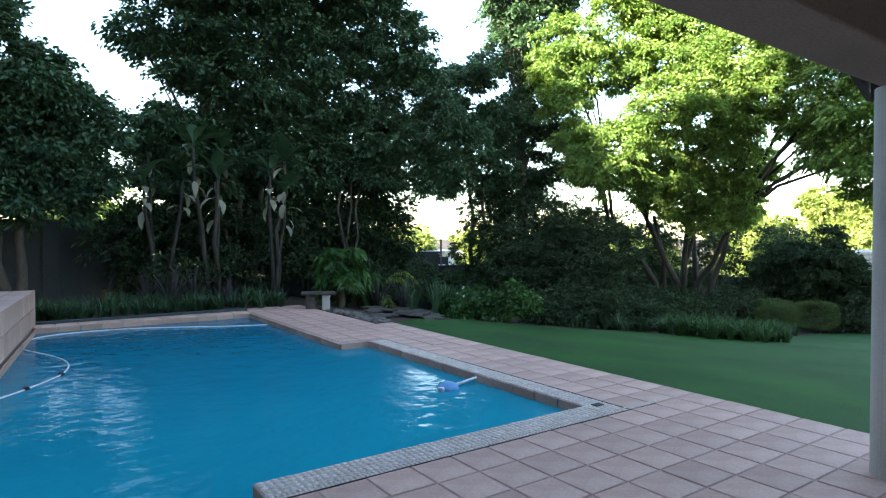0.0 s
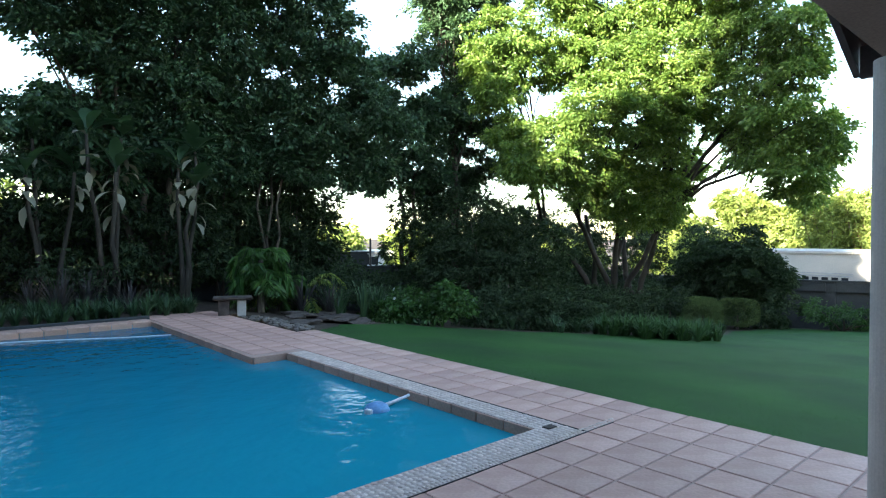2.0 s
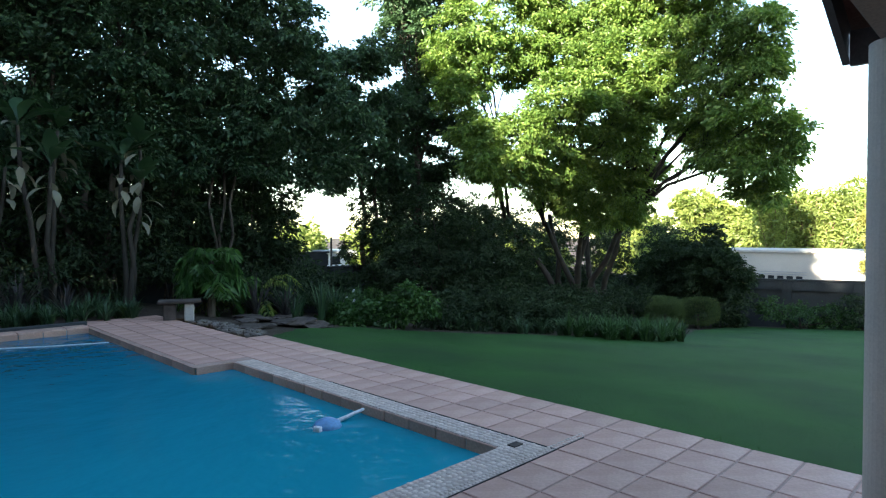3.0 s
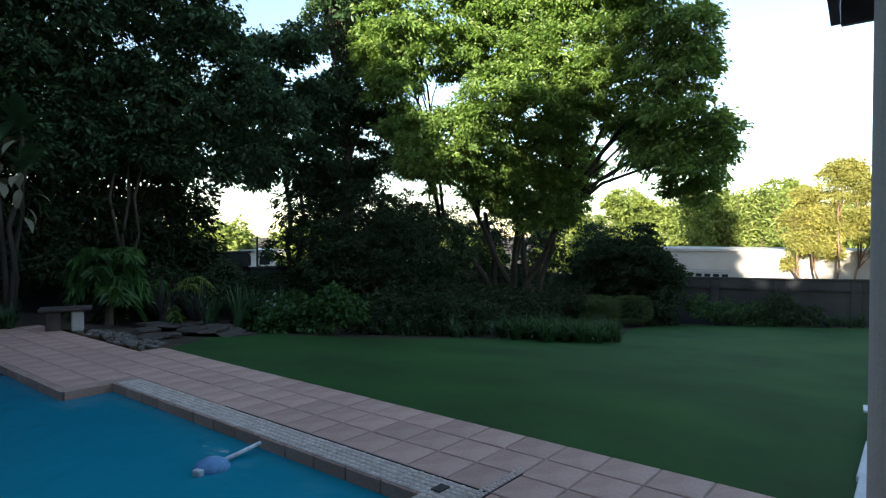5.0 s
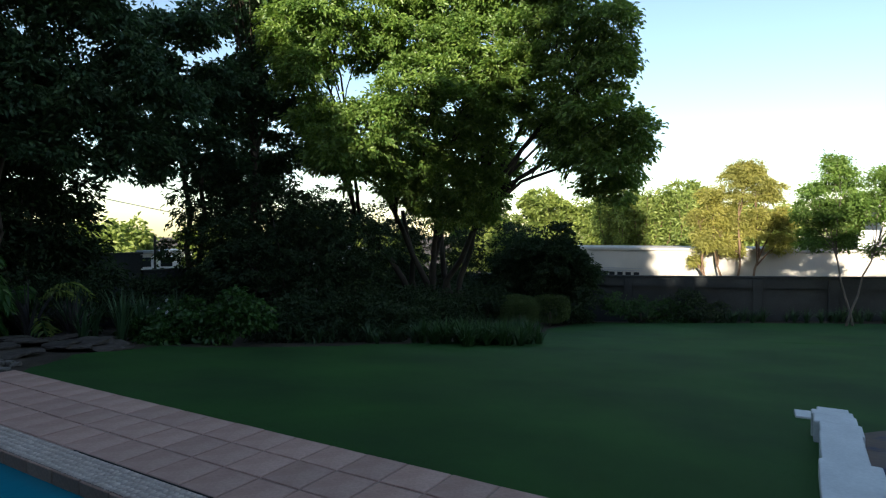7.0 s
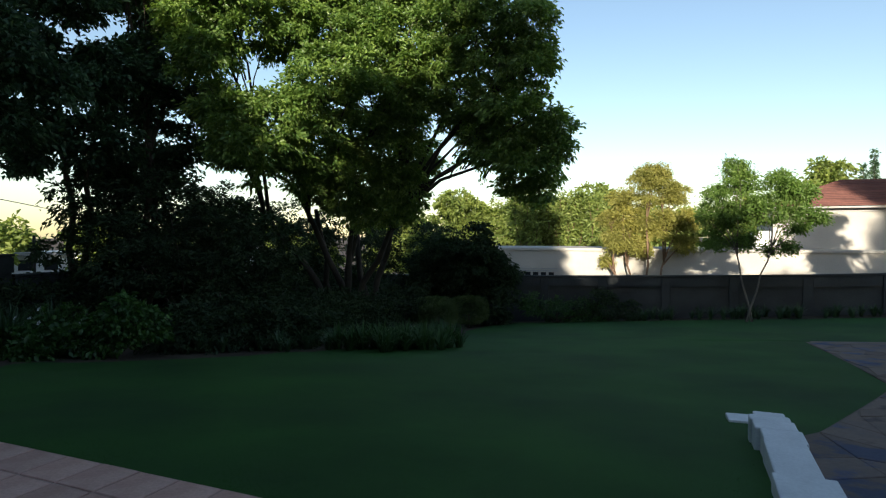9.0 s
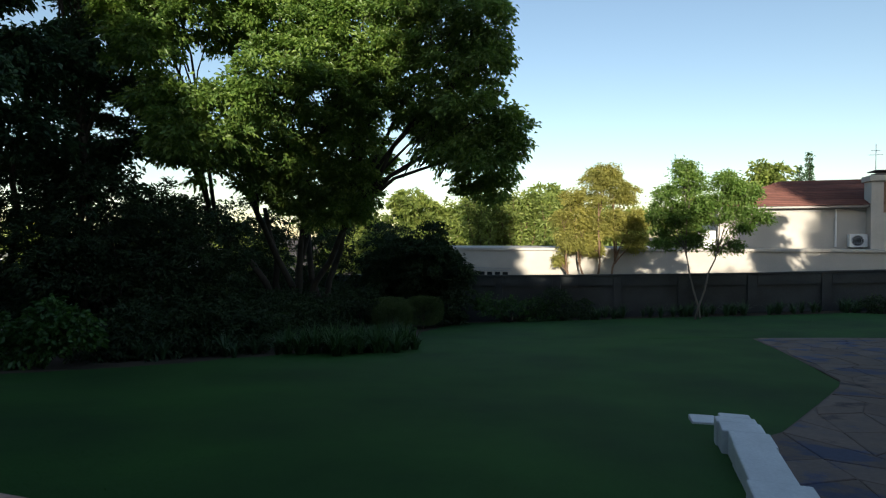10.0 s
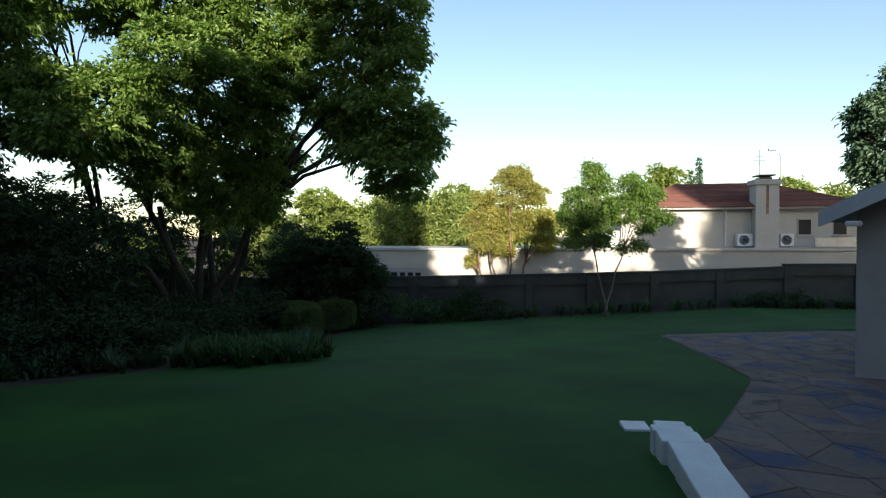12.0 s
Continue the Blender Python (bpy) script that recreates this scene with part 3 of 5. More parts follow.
def chips(name, x0, x1, y0, y1, cell, seed, gap=0.07, z=0.0):
    """A field of small uneven stone chips with rounded corners, proud of the mortar."""
    rng = np.random.default_rng(seed)
    nx, ny = max(1, round((x1 - x0) / cell)), max(1, round((y1 - y0) / cell))
    verts, faces = [], []
    for i in range(nx):
        for j in range(ny):
            cx, cy = x0 + (x1 - x0) * (i + 0.5) / nx + rng.normal() * cell * 0.06, y0 + (y1 - y0) * (j + 0.5) / ny + rng.normal() * cell * 0.06
            h = z + rng.uniform(-0.003, 0.002)
            turn, r = rng.uniform(0, math.pi), cell * (0.5 - gap / 2) * rng.uniform(0.9, 1.2)
            b = len(verts)
            for ring, (f, dz) in enumerate(((1.0, -0.008), (0.8, 0.0))):
                for k in range(6):
                    a = turn + k * math.tau / 6 + rng.uniform(-0.15, 0.15)
                    verts.append((cx + r * f * 1.12 * math.cos(a), cy + r * f * 1.12 * math.sin(a), h + dz))
            for k in range(6):
                q = (k + 1) % 6
                faces.append((b + k, b + q, b + 6 + q, b + 6 + k))
            faces.append((b + 6, b + 7, b + 8, b + 9))
            faces.append((b + 6, b + 9, b + 10, b + 11))
    return tagged(link_mesh(name, from_arrays(name, np.array(verts), np.array(faces)), M_MOSAIC, deck), "grey-white stone chip mosaic of the pool coping", kind="stuff")


chips("coping_mosaic", 0.0, 0.24, -0.36, STEP_Y - 0.05, 0.048, 7)
chips("coping_mosaic", NOSE_X, 0.0, -0.34, EDGE_Y, 0.048, 8)
chips("mosaic_band", NOSE_X, 0.7, -0.415, -0.345, 0.034, 9, 0.22, 0.002)
M_MORTAR = surface("pale_mortar", (0.44, 0.335, 0.28), (0.57, 0.455, 0.39), 4, 60, 0.85, 0.3, 0.003)
part("mortar", boxed(0.002, 0.24, -0.416, STEP_Y - 0.05, BASE_Z + 0.001, -0.003), M_MORTAR, deck)
part("mortar", boxed(NOSE_X + 0.002, 0.0, -0.416, EDGE_Y - 0.002, BASE_Z + 0.001, -0.003), M_MORTAR, deck)
# dark expansion joint
part("expansion_joint", boxed(0.245, 0.251, -0.42, 2.4, -0.02, 0.0015), M_BLACK, deck)
part("expansion_joint", boxed(NOSE_X, 0.62, -0.4225, -0.4175, -0.02, 0.001), M_BLACK, deck)
# dark plate put in place of a shaded gap at the coping corner
gap_plate = thing("coping_gap_plate", "small grey square plate standing in for a shaded gap in the coping", "lid", (0.11, -0.16, 0.004))
part("lid", boxed(-0.05, 0.05, -0.035, 0.035, -0.004, 0.005, 0.002), M_STONE, gap_plate)

# raised tiled ledge along the pool's other side
ledge = thing("raised_ledge", "raised pink-tiled ledge along the pool edge", "ledge", (POOL_LEFT - 0.0, 8.78, 0), -6.0, kind="structure")
part("core", boxed(-1.2, -0.012, -12.0, 0.0, -0.4, 0.60), M_GROUT, ledge)
LEDGE_TILE = tile_mesh("ledge_tile", 0.318, 0.30, 0.012, 0.006)
LEDGE_TILE.materials.append(M_COPING)
for k in range(14):
    for j in range(2):
        ob = new("tile", LEDGE_TILE)
        ob.parent = ledge
        ob.matrix_local = Matrix.Translation((0.004, -0.17 - 0.333 * k, 0.16 + 0.312 * j)) @ Matrix(((0, 0, 1, 0), (1, 0, 0, 0), (0, 1, 0, 0), (0, 0, 0, 1)))
    for j in range(3):
        ob = new("tile", LEDGE_TILE)
        ob.parent = ledge
        ob.matrix_local = Matrix.Translation((-0.16 - 0.333 * j, -0.17 - 0.333 * k, 0.617)) @ pose(0, 0, 0, 0, 0, 90)

part("plinth", boxed(-4.3, -0.4, 8.78, 8.92, -0.1, 0.05, 0.01), M_WALLDARK, thing("bed_edging", "dark painted low edging of the planted bed", "edging", kind="structure"))

# ---- things in the pool ----
cleaner = thing("pool_cleaner", "blue and white floating automatic pool cleaner head", "pool cleaner", (-0.45, 1.42, WATER_Z - 0.02), 20)
part("body", lathe(bmesh.new(), [(0.05, -0.05), (0.11, -0.02), (0.125, 0.02), (0.105, 0.06), (0.06, 0.085), (0.02, 0.095)], 18), M_BLUE, cleaner, smooth=True)
part("arm", tube(bmesh.new(), [Vector((0.08, 0, 0.03)), Vector((0.2, -0.05, 0.05)), Vector((0.38, -0.12, 0.085))], [0.022, 0.018, 0.014], 8), M_PLASTIC, cleaner, "white arm", smooth=True)
part("fin", boxed(-0.16, -0.11, -0.035, 0.035, 0.0, 0.06, 0.012), M_PLASTIC, cleaner, "white float")
hose = thing("pool_hose", "white floating pool hose lying in a curve", "hose", (0, 0, 0))
curve = [(-0.52, 7.15), (-1.21, 7.40), (-1.9, 7.75), (-2.64, 8.05), (-3.4, 8.1), (-4.0, 7.9), (-4.27, 7.35), (-4.25, 6.75), (-3.92, 5.95), (-3.76, 5.25), (-3.86, 4.55), (-4.2, 3.95), (-4.55, 3.4), (-4.7, 2.4)]
smooth_curve = []
for k in range(len(curve) - 1):
    p0, p1, p2, p3 = (np.array(curve[min(max(k + d, 0), len(curve) - 1)]) for d in (-1, 0, 1, 2))
    for u in np.linspace(0, 1, 7)[:-1]:
        smooth_curve.append(0.5 * (2 * p1 + (p2 - p0) * u + (2 * p0 - 5 * p1 + 4 * p2 - p3) * u * u + (3 * p1 - p0 - 3 * p2 + p3) * u ** 3))
part("tube", tube(bmesh.new(), [Vector((p[0], p[1], WATER_Z + 0.006)) for p in smooth_curve], [0.0095 + 0.0012 * (k % 2) for k in range(len(smooth_curve))], 8), M_PLASTIC, hose, smooth=True)
for k in (60, 66):
    p = smooth_curve[k]
    part("coupling", lathe(bmesh.new(), [(0.026, -0.028), (0.03, -0.02), (0.03, 0.02), (0.026, 0.028)], 10), M_BLACK, hose, "black coupling").matrix_world = pose(p[0], p[1], WATER_Z + 0.008, 90, 0, 20)

# ---- white low wall of blocks at the patio, and the slab beside it ----
low_wall = thing("low_wall", "low white-painted stepped block wall between lawn and slate patio", "wall", (0, 0, 0))
for x0, x1, dy0, dy1, z in ((1.30, 2.02, -0.01, 0.0, -0.02), (2.02, 2.90, -0.03, 0.02, -0.04), (2.90, 3.62, 0.03, 0.0, -0.05), (3.62, 3.94, 0.01, -0.01, -0.06), (3.94, 4.20, 0.03, 0.03, -0.065), (4.20, 4.36, 0.045, 0.045, -0.07), (4.36, 4.49, 0.07, 0.0, -0.075)):
    part("block", boxed(x0 + 0.003, x1 - 0.003, -2.40 + dy0, -2.085 + dy1, -0.6, z, 0.012), M_WHITE, low_wall)
slab = thing("paving_slab", "small white paving slab lying in the lawn", "slab", (5.12, -2.03, ground_z(5.12, -2.03) + 0.012), 4)
part("slab", boxed(-0.13, 0.13, -0.12, 0.12, -0.05, 0.008, 0.008), M_WHITE, slab)


# ---- slate patio ----
patio = thing("slate_patio", "grey-brown slate crazy paving with dark joints", "patio", kind="structure")


def in_patio(x, y):
    return y < lawn_right(x) - 0.02 and 1.3 < x < 14.75 and y > -12


def slate_bed():
    xs = steps([1.3, 14.75], lambda v: 0.3)
    verts, faces = [], []
    n = 30
    for x in xs:
        a, b = -12.0, min(lawn_right(x), -2.42) - 0.01
        for j in range(n + 1):
            y = a + (b - a) * (j / n)
            verts.append((x, y, ground_z(x, y) - 0.007))
    for i in range(len(xs) - 1):
        for j in range(n):
            faces.append((i * (n + 1) + j, (i + 1) * (n + 1) + j, (i + 1) * (n + 1) + j + 1, i * (n + 1) + j + 1))
    return from_arrays("bed", np.array(verts), np.array(faces))


link_mesh("mortar_bed", slate_bed(), surface("patio_joint", (0.10, 0.072, 0.06), (0.15, 0.112, 0.095), 3, 40, 0.9, 0.4, 0.005), patio)


def flagstones():
    """Irregular flags: a jittered grid whose corners neighbours share, each flag shrunk to leave a joint."""
    rng = np.random.default_rng(12)
    cw, ch = 0.62, 0.48
    nx, ny = int(13.6 / cw) + 2, int(8.0 / ch) + 2
    grid = {}
    for i in range(nx + 1):
        for j in range(ny + 1):
            grid[i, j] = np.array([1.3 + (i + (0.5 if j % 2 else 0)) * cw + rng.uniform(-0.2, 0.2), -2.3 - j * ch + rng.uniform(-0.14, 0.14)])
    for i in range(nx):
        for j in range(ny):
            c = [grid[i, j], grid[i, j + 1], grid[i + 1, j + 1], grid[i + 1, j]]
            mid = sum(c) / 4
            if not in_patio(*mid) or any(not in_patio(*q) for q in c):
                c = [np.array([min(max(q[0], 1.32), 14.7), min(q[1], lawn_right(q[0]) - 0.03)]) for q in c]
                mid = sum(c) / 4
                area = 0.5 * abs(sum(c[k][0] * c[(k + 1) % 4][1] - c[(k + 1) % 4][0] * c[k][1] for k in range(4)))
                if area < 0.06 or mid[1] > -2.45:
                    continue
            lift = rng.uniform(-0.002, 0.004)
            bm = bmesh.new()
            rings = []
            for f, dz in ((0.995, -0.03), (0.99, -0.005), (0.955, 0.0)):
                ring = []
                for k in range(4):
                    for u in (0.0, 0.5):
                        p = c[k] * (1 - u) + c[(k + 1) % 4] * u
                        q = mid + (p - mid) * (f - (0.0 if u else 0.012)) + rng.uniform(-0.008, 0.008, 2) * (dz == -0.03)
                        ring.append(bm.verts.new((q[0] - mid[0], q[1] - mid[1], ground_z(q[0], q[1]) - ground_z(mid[0], mid[1]) + dz + lift)))
                rings.append(ring)
            for r0, r1 in zip(rings, rings[1:]):
                for k in range(8):
                    bm.faces.new((r0[k], r0[(k + 1) % 8], r1[(k + 1) % 8], r1[k]))
            bm.faces.new(rings[-1])
            bm.normal_update()
            bmesh.ops.recalc_face_normals(bm, faces=bm.faces)
            ob = part("flagstone", bm, M_SLATE, patio)
            ob.matrix_world = pose(mid[0], mid[1], ground_z(mid[0], mid[1]))


flagstones()

# ---- outbuilding at the patio ----
shed = thing("outbuilding", "grey plastered outbuilding with a pale gabled roof edge", "outbuilding", (8.4, -5.45, 0), -32, kind="structure")
part("wall", boxed(0, 0.22, -6.0, 0.0, -1.2, 2.1), M_GREYPLASTER, shed)
part("return_wall", boxed(0.222, 5.0, -0.22, 0.0, -1.2, 1.75), M_GREYPLASTER, shed)
bm = bmesh.new()
for y0, z0, y1, z1 in ((0.34, 1.66, -3.2, 3.35), (-3.2, 3.35, -6.6, 1.58)):
    v = [bm.verts.new(p) for p in ((-0.45, y0, z0), (5.3, y0, z0), (5.3, y1, z1), (-0.45, y1, z1), (-0.45, y0, z0 + 0.05), (5.3, y0, z0 + 0.05), (5.3, y1, z1 + 0.05), (-0.45, y1, z1 + 0.05))]
    for f in ((3, 2, 1, 0), (4, 5, 6, 7), (0, 1, 5, 4), (1, 2, 6, 5), (2, 3, 7, 6), (3, 0, 4, 7)):
        bm.faces.new([v[k] for k in f])
part("roof", bm, M_FASCIA, shed, "dark soffit boards and roof sheet")
bm = bmesh.new()
v = [bm.verts.new(p) for p in ((-0.50, 0.38, 1.58), (-0.452, 0.38, 1.58), (-0.452, 0.38, 1.80), (-0.50, 0.38, 1.80), (-0.50, -3.2, 3.33), (-0.452, -3.2, 3.33), (-0.452, -3.2, 3.55), (-0.50, -3.2, 3.55))]
for f in ((0, 1, 2, 3), (7, 6, 5, 4), (0, 4, 5, 1), (1, 5, 6, 2), (2, 6, 7, 3), (3, 7, 4, 0)):
    bm.faces.new([v[k] for k in f])
part("bargeboard", bm, M_PALEGREY, shed, "pale grey barge board")
part("gable_wall", boxed(0.004, 0.2, -5.4, -0.9, 2.1, 2.6), M_GREYPLASTER, shed)
lampm = thing("wall_lamp", "white bulkhead lamp under the outbuilding's eave", "wall lamp", (8.1, -5.27, 1.64), -32)
part("cover", boxed(-0.10, 0.10, -0.09, 0.09, -0.05, 0.02, 0.02), M_WHITE, lampm)

# ---- trees ----
SHADE_EAST = [(13.9, 3.3, 6.9, 1.13), (13.9, 3.7, 8.3, 1.10), (13.9, 2.5, 5.9, 0.78), (14.2, 3.9, 5.4, 1.05), (14.0, 2.7, 4.5, 1.12), (14.0, 1.7, 4.3, 0.49), (14.1, 2.4, 3.6, 0.85), (14.3, 2.3, 2.7, 0.52), (14.1, 3.5, 3.9, 0.82), (14.1, 1.7, 3.8, 0.43), (14.8, 4.2, 4.6, 0.83), (13.6, 2.3, 7.0, 0.71), (13.9, 2.2, 6.3, 0.44), (14.5, 2.9, 2.9, 0.54)]
SHADE_CORE = [(14.3, 6.8, 4.3, 1.28), (14.4, 7.8, 3.3, 1.06), (15.0, 6.8, 3.0, 0.91), (13.6, 8.1, 3.7, 0.99), (14.5, 5.9, 5.4, 1.11), (12.7, 8.3, 4.2, 1.08), (13.0, 6.5, 5.2, 1.13), (15.7, 6.4, 3.8, 0.69), (12.7, 8.6, 3.1, 0.53), (14.1, 8.4, 2.7, 0.74), (14.8, 7.2, 2.5, 0.74), (14.5, 7.9, 2.1, 0.53), (15.1, 6.6, 2.3, 0.56), (13.7, 9.0, 2.9, 0.46), (14.9, 6.9, 3.6, 0.70)]
SHADE_SUNNY = [(10.8, 8.3, 4.5, 1.07), (11.4, 7.3, 5.1, 1.14), (12.5, 7.0, 6.2, 1.21), (13.4, 6.1, 6.6, 1.25), (13.5, 5.0, 6.2, 0.89), (13.4, 4.6, 7.2, 0.97), (10.1, 8.5, 3.9, 0.81), (10.0, 9.1, 4.7, 0.79), (9.8, 9.6, 6.0, 0.86), (10.6, 9.2, 6.8, 0.97), (12.3, 8.7, 7.1, 1.03), (12.6, 7.8, 7.6, 1.20), (13.2, 6.7, 7.8, 1.28), (10.7, 8.7, 3.3, 0.58), (10.5, 9.6, 3.7, 0.50), (12.0, 8.5, 3.7, 0.68)]
SHADE_TOP = [(14.0, 5.7, 8.7, 1.50), (12.7, 7.5, 9.2, 1.67), (11.4, 8.8, 8.6, 1.45), (10.0, 9.4, 7.6, 1.13), (13.6, 6.2, 10.2, 1.63), (12.2, 7.9, 10.6, 1.63), (13.5, 5.0, 9.5, 1.30), (9.7, 10.0, 7.0, 0.89)]
tree("shade_tree", "large spreading multi-stemmed tree with fresh sunlit green leaves", (16.2, 9.3, ground_z(16.2, 9.3) - 0.05), [(-1.2, 0.6, 4.2), (-1.6, -1.2, 4.6), (0.2, -1.6, 4.4), (-0.5, -0.3, 5.2), (0.8, 0.4, 4.6), (-2.8, 1.6, 4.2), (-1.0, -2.4, 4.2), (-2.2, 0.4, 4.4)],
     [(x, y, z, 1.08 * r) for x, y, z, r in SHADE_EAST + SHADE_CORE + SHADE_SUNNY + SHADE_TOP], 11, M_LEAF_MAIN, M_BARKDARK, 0.135, 4300, 0.13, limb_every=2, shell=0.45, width=0.46, twig=0.3, spread=0.3, boughs=14, loose=0.05)
BACK_WEST = [(-2.0, 11.9, 6.4, 0.60), (-1.4, 12.0, 5.9, 0.66), (-0.7, 11.9, 5.8, 0.92), (0.2, 11.5, 6.1, 1.04), (0.9, 11.1, 6.8, 1.10), (1.8, 11.0, 6.2, 0.92), (1.0, 11.5, 5.4, 1.04), (0.0, 11.9, 4.9, 0.98), (-1.3, 12.3, 4.6, 0.66), (-1.7, 12.4, 4.1, 0.73), (-0.7, 12.2, 4.1, 0.98), (0.5, 12.0, 3.9, 0.88), (-1.8, 12.5, 3.3, 0.60), (-1.2, 12.4, 3.1, 0.69), (-1.1, 11.6, 6.9, 0.92), (0.7, 10.7, 8.0, 1.26), (-0.4, 11.1, 7.9, 1.26), (-1.4, 11.4, 7.6, 0.79), (-0.1, 12.2, 3.2, 0.63), (1.2, 11.8, 3.4, 0.69), (1.4, 11.6, 4.5, 0.87)]
BACK_EAST = [(2.7, 11.0, 7.0, 1.08), (3.8, 10.4, 7.2, 0.95), (3.0, 10.3, 8.3, 1.31), (2.0, 10.8, 8.3, 1.31), (4.6, 10.1, 6.6, 0.74), (4.5, 10.4, 5.9, 0.90), (3.4, 11.0, 5.8, 1.08), (2.5, 11.6, 5.1, 0.92), (4.4, 10.8, 4.8, 0.92), (5.2, 10.1, 5.4, 0.65), (3.6, 11.3, 4.4, 0.92), (4.8, 10.7, 3.9, 0.75), (2.6, 11.8, 4.0, 0.79), (5.6, 10.0, 4.8, 0.72), (6.1, 9.7, 4.3, 0.56), (5.6, 10.2, 3.5, 0.56), (4.4, 11.0, 3.3, 0.59), (3.6, 11.4, 3.5, 0.65), (2.5, 12.0, 3.1, 0.59), (5.2, 10.5, 3.0, 0.36)]
BACK_MID = [(7.4, 12.1, 6.7, 0.84), (8.1, 11.5, 7.0, 0.70), (7.3, 12.5, 5.4, 1.03), (8.2, 11.9, 5.5, 0.99), (8.9, 11.3, 5.4, 0.88), (7.0, 13.0, 4.2, 0.84), (7.8, 12.5, 4.0, 0.88), (8.7, 11.8, 3.9, 0.88), (7.6, 12.7, 3.3, 0.51)]
BACK_FAR = [(9.7, 11.4, 7.7, 1.07), (9.9, 10.8, 8.7, 1.13), (9.1, 11.1, 9.5, 1.13), (10.2, 11.4, 6.6, 1.01), (10.1, 11.9, 5.2, 1.01), (10.6, 11.6, 4.0, 0.86), (9.0, 11.6, 8.8, 0.58), (9.9, 10.1, 10.0, 1.29), (9.6, 12.7, 3.2, 0.70), (10.4, 12.0, 3.1, 0.82), (10.7, 10.6, 7.3, 0.78), (11.1, 11.0, 5.1, 0.78)]
BACK_LEDGE = [(-4.0, 10.8, 4.9, 0.68), (-3.6, 10.9, 4.7, 0.60), (-4.4, 11.0, 4.2, 0.83), (-3.4, 11.0, 4.1, 0.74), (-2.9, 11.0, 3.8, 0.51), (-4.0, 11.1, 3.6, 0.94), (-3.4, 11.1, 3.2, 0.80), (-4.2, 11.2, 2.7, 0.94), (-3.6, 11.2, 2.4, 0.68), (-5.1, 11.0, 4.0, 1.14), (-5.2, 11.1, 2.7, 1.14), (-4.7, 10.6, 5.8, 0.57), (-3.0, 11.1, 2.8, 0.51)]


def fuller(lobes):
    return [(x, y, z, 1.12 * r) for x, y, z, r in lobes]


EVER = dict(loose=0.07, shell=0.35, width=0.5, group="evergreens", twig=0.34)
tree("evergreen_tree", "tall dark evergreen tree with a broad shaded crown behind the strelitzias", (0.6, 12.3, -0.05), [(-0.2, -0.3, 3.6), (0.4, -0.4, 3.8), (-1.0, -0.2, 3.2)], fuller(BACK_WEST), 21, M_LEAF_DARK, M_BARK, 0.14, 3500, 0.1, limb_every=2, boughs=11, **EVER)
tree("evergreen_tree", "tall dark evergreen tree with slim pale stems behind the philodendron", (3.4, 12.0, ground_z(3.4, 12) - 0.05), [(0.0, -0.3, 4.3), (0.3, -0.5, 4.5), (-0.12, -0.2, 4.4)], fuller(BACK_EAST), 24, M_LEAF_DARK, M_BARK, 0.14, 3500, 0.045, spread=0.05, limb_every=2, boughs=11, **EVER)
tree("evergreen_tree", "dark evergreen tree with a rounded crown beside the gap", (9.7, 13.9, -0.9), [(-1.5, -1.5, 4.8), (-1.0, -1.7, 4.6)], fuller(BACK_MID), 22, M_LEAF_DARK, M_BARK, 0.15, 3600, 0.1, limb_every=2, boughs=10, **EVER)
tree("evergreen_tree", "tall dark evergreen tree standing close behind the shade tree", (10.4, 12.4, -1.0), [(0.0, -0.6, 4.6), (-0.4, -0.8, 5.0)], fuller(BACK_FAR), 25, M_LEAF_DARK, M_BARK, 0.15, 3600, 0.12, limb_every=2, boughs=10, **EVER)
tree("evergreen_tree", "dark evergreen tree beside the raised pool ledge", (-4.4, 12.0, -0.1), [(0.1, -0.6, 2.6), (-0.6, -0.5, 2.8)], fuller(BACK_LEDGE), 23, M_LEAF_DARK, M_BARK, 0.14, 4000, 0.12, limb_every=2, boughs=10, **EVER)
# unseen trees added on the sun's side, heights set to shade pool and lawn
for k, (x, y, h, wide) in enumerate(((-13.0, 18.5, 12.0, 2.0), (-13.0, 14.4, 12.5, 2.0), (-12.5, 10.4, 12.5, 2.0), (-12.5, 6.8, 11.4, 1.6), (-12.5, 3.4, 10.0, 1.4), (-13.0, 0.0, 11.2, 1.2), (-13.0, -3.6, 17.2, 0.5), (-13.0, -6.4, 8.6, 0.6), (-13.0, -9.9, 10.2, 1.0), (-13.0, -12.4, 9.8, 1.2), (-13.0, -15.0, 9.8, 1.0), (-13.5, -17.6, 9.9, 1.4), (-13.0, -20.0, 10.4, 0.8), (-13.0, -21.9, 16.8, 0.7), (-15.5, -23.0, 17.4, 1.0), (-13.0, -25.0, 16.8, 1.6), (-13.0, -28.0, 16.5, 2.0))):
    rng = np.random.default_rng(60 + k)
    lobes = [(x + rng.uniform(-1.6, 1.6), y + rng.uniform(-wide, wide), z, rng.uniform(1.4, 1.9)) for z in np.linspace(2.0, h - 1.0, 11) for _ in range(2)]
    tree("evergreen_tree", "unseen tall evergreen tree added beside the pool to cast shade", (x, y, -0.1), [(0, 0, 3.0), (0.5, 0.6, 3.4)], lobes, 70 + k, M_LEAF_DARK, M_BARK, 0.55, 300, 0.18, limb_every=3, shell=0.1, width=0.6, group="evergreens", twig=0.8)


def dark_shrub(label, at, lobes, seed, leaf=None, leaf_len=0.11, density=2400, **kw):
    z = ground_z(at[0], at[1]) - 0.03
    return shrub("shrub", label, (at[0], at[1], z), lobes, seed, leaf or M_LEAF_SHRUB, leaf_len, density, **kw)


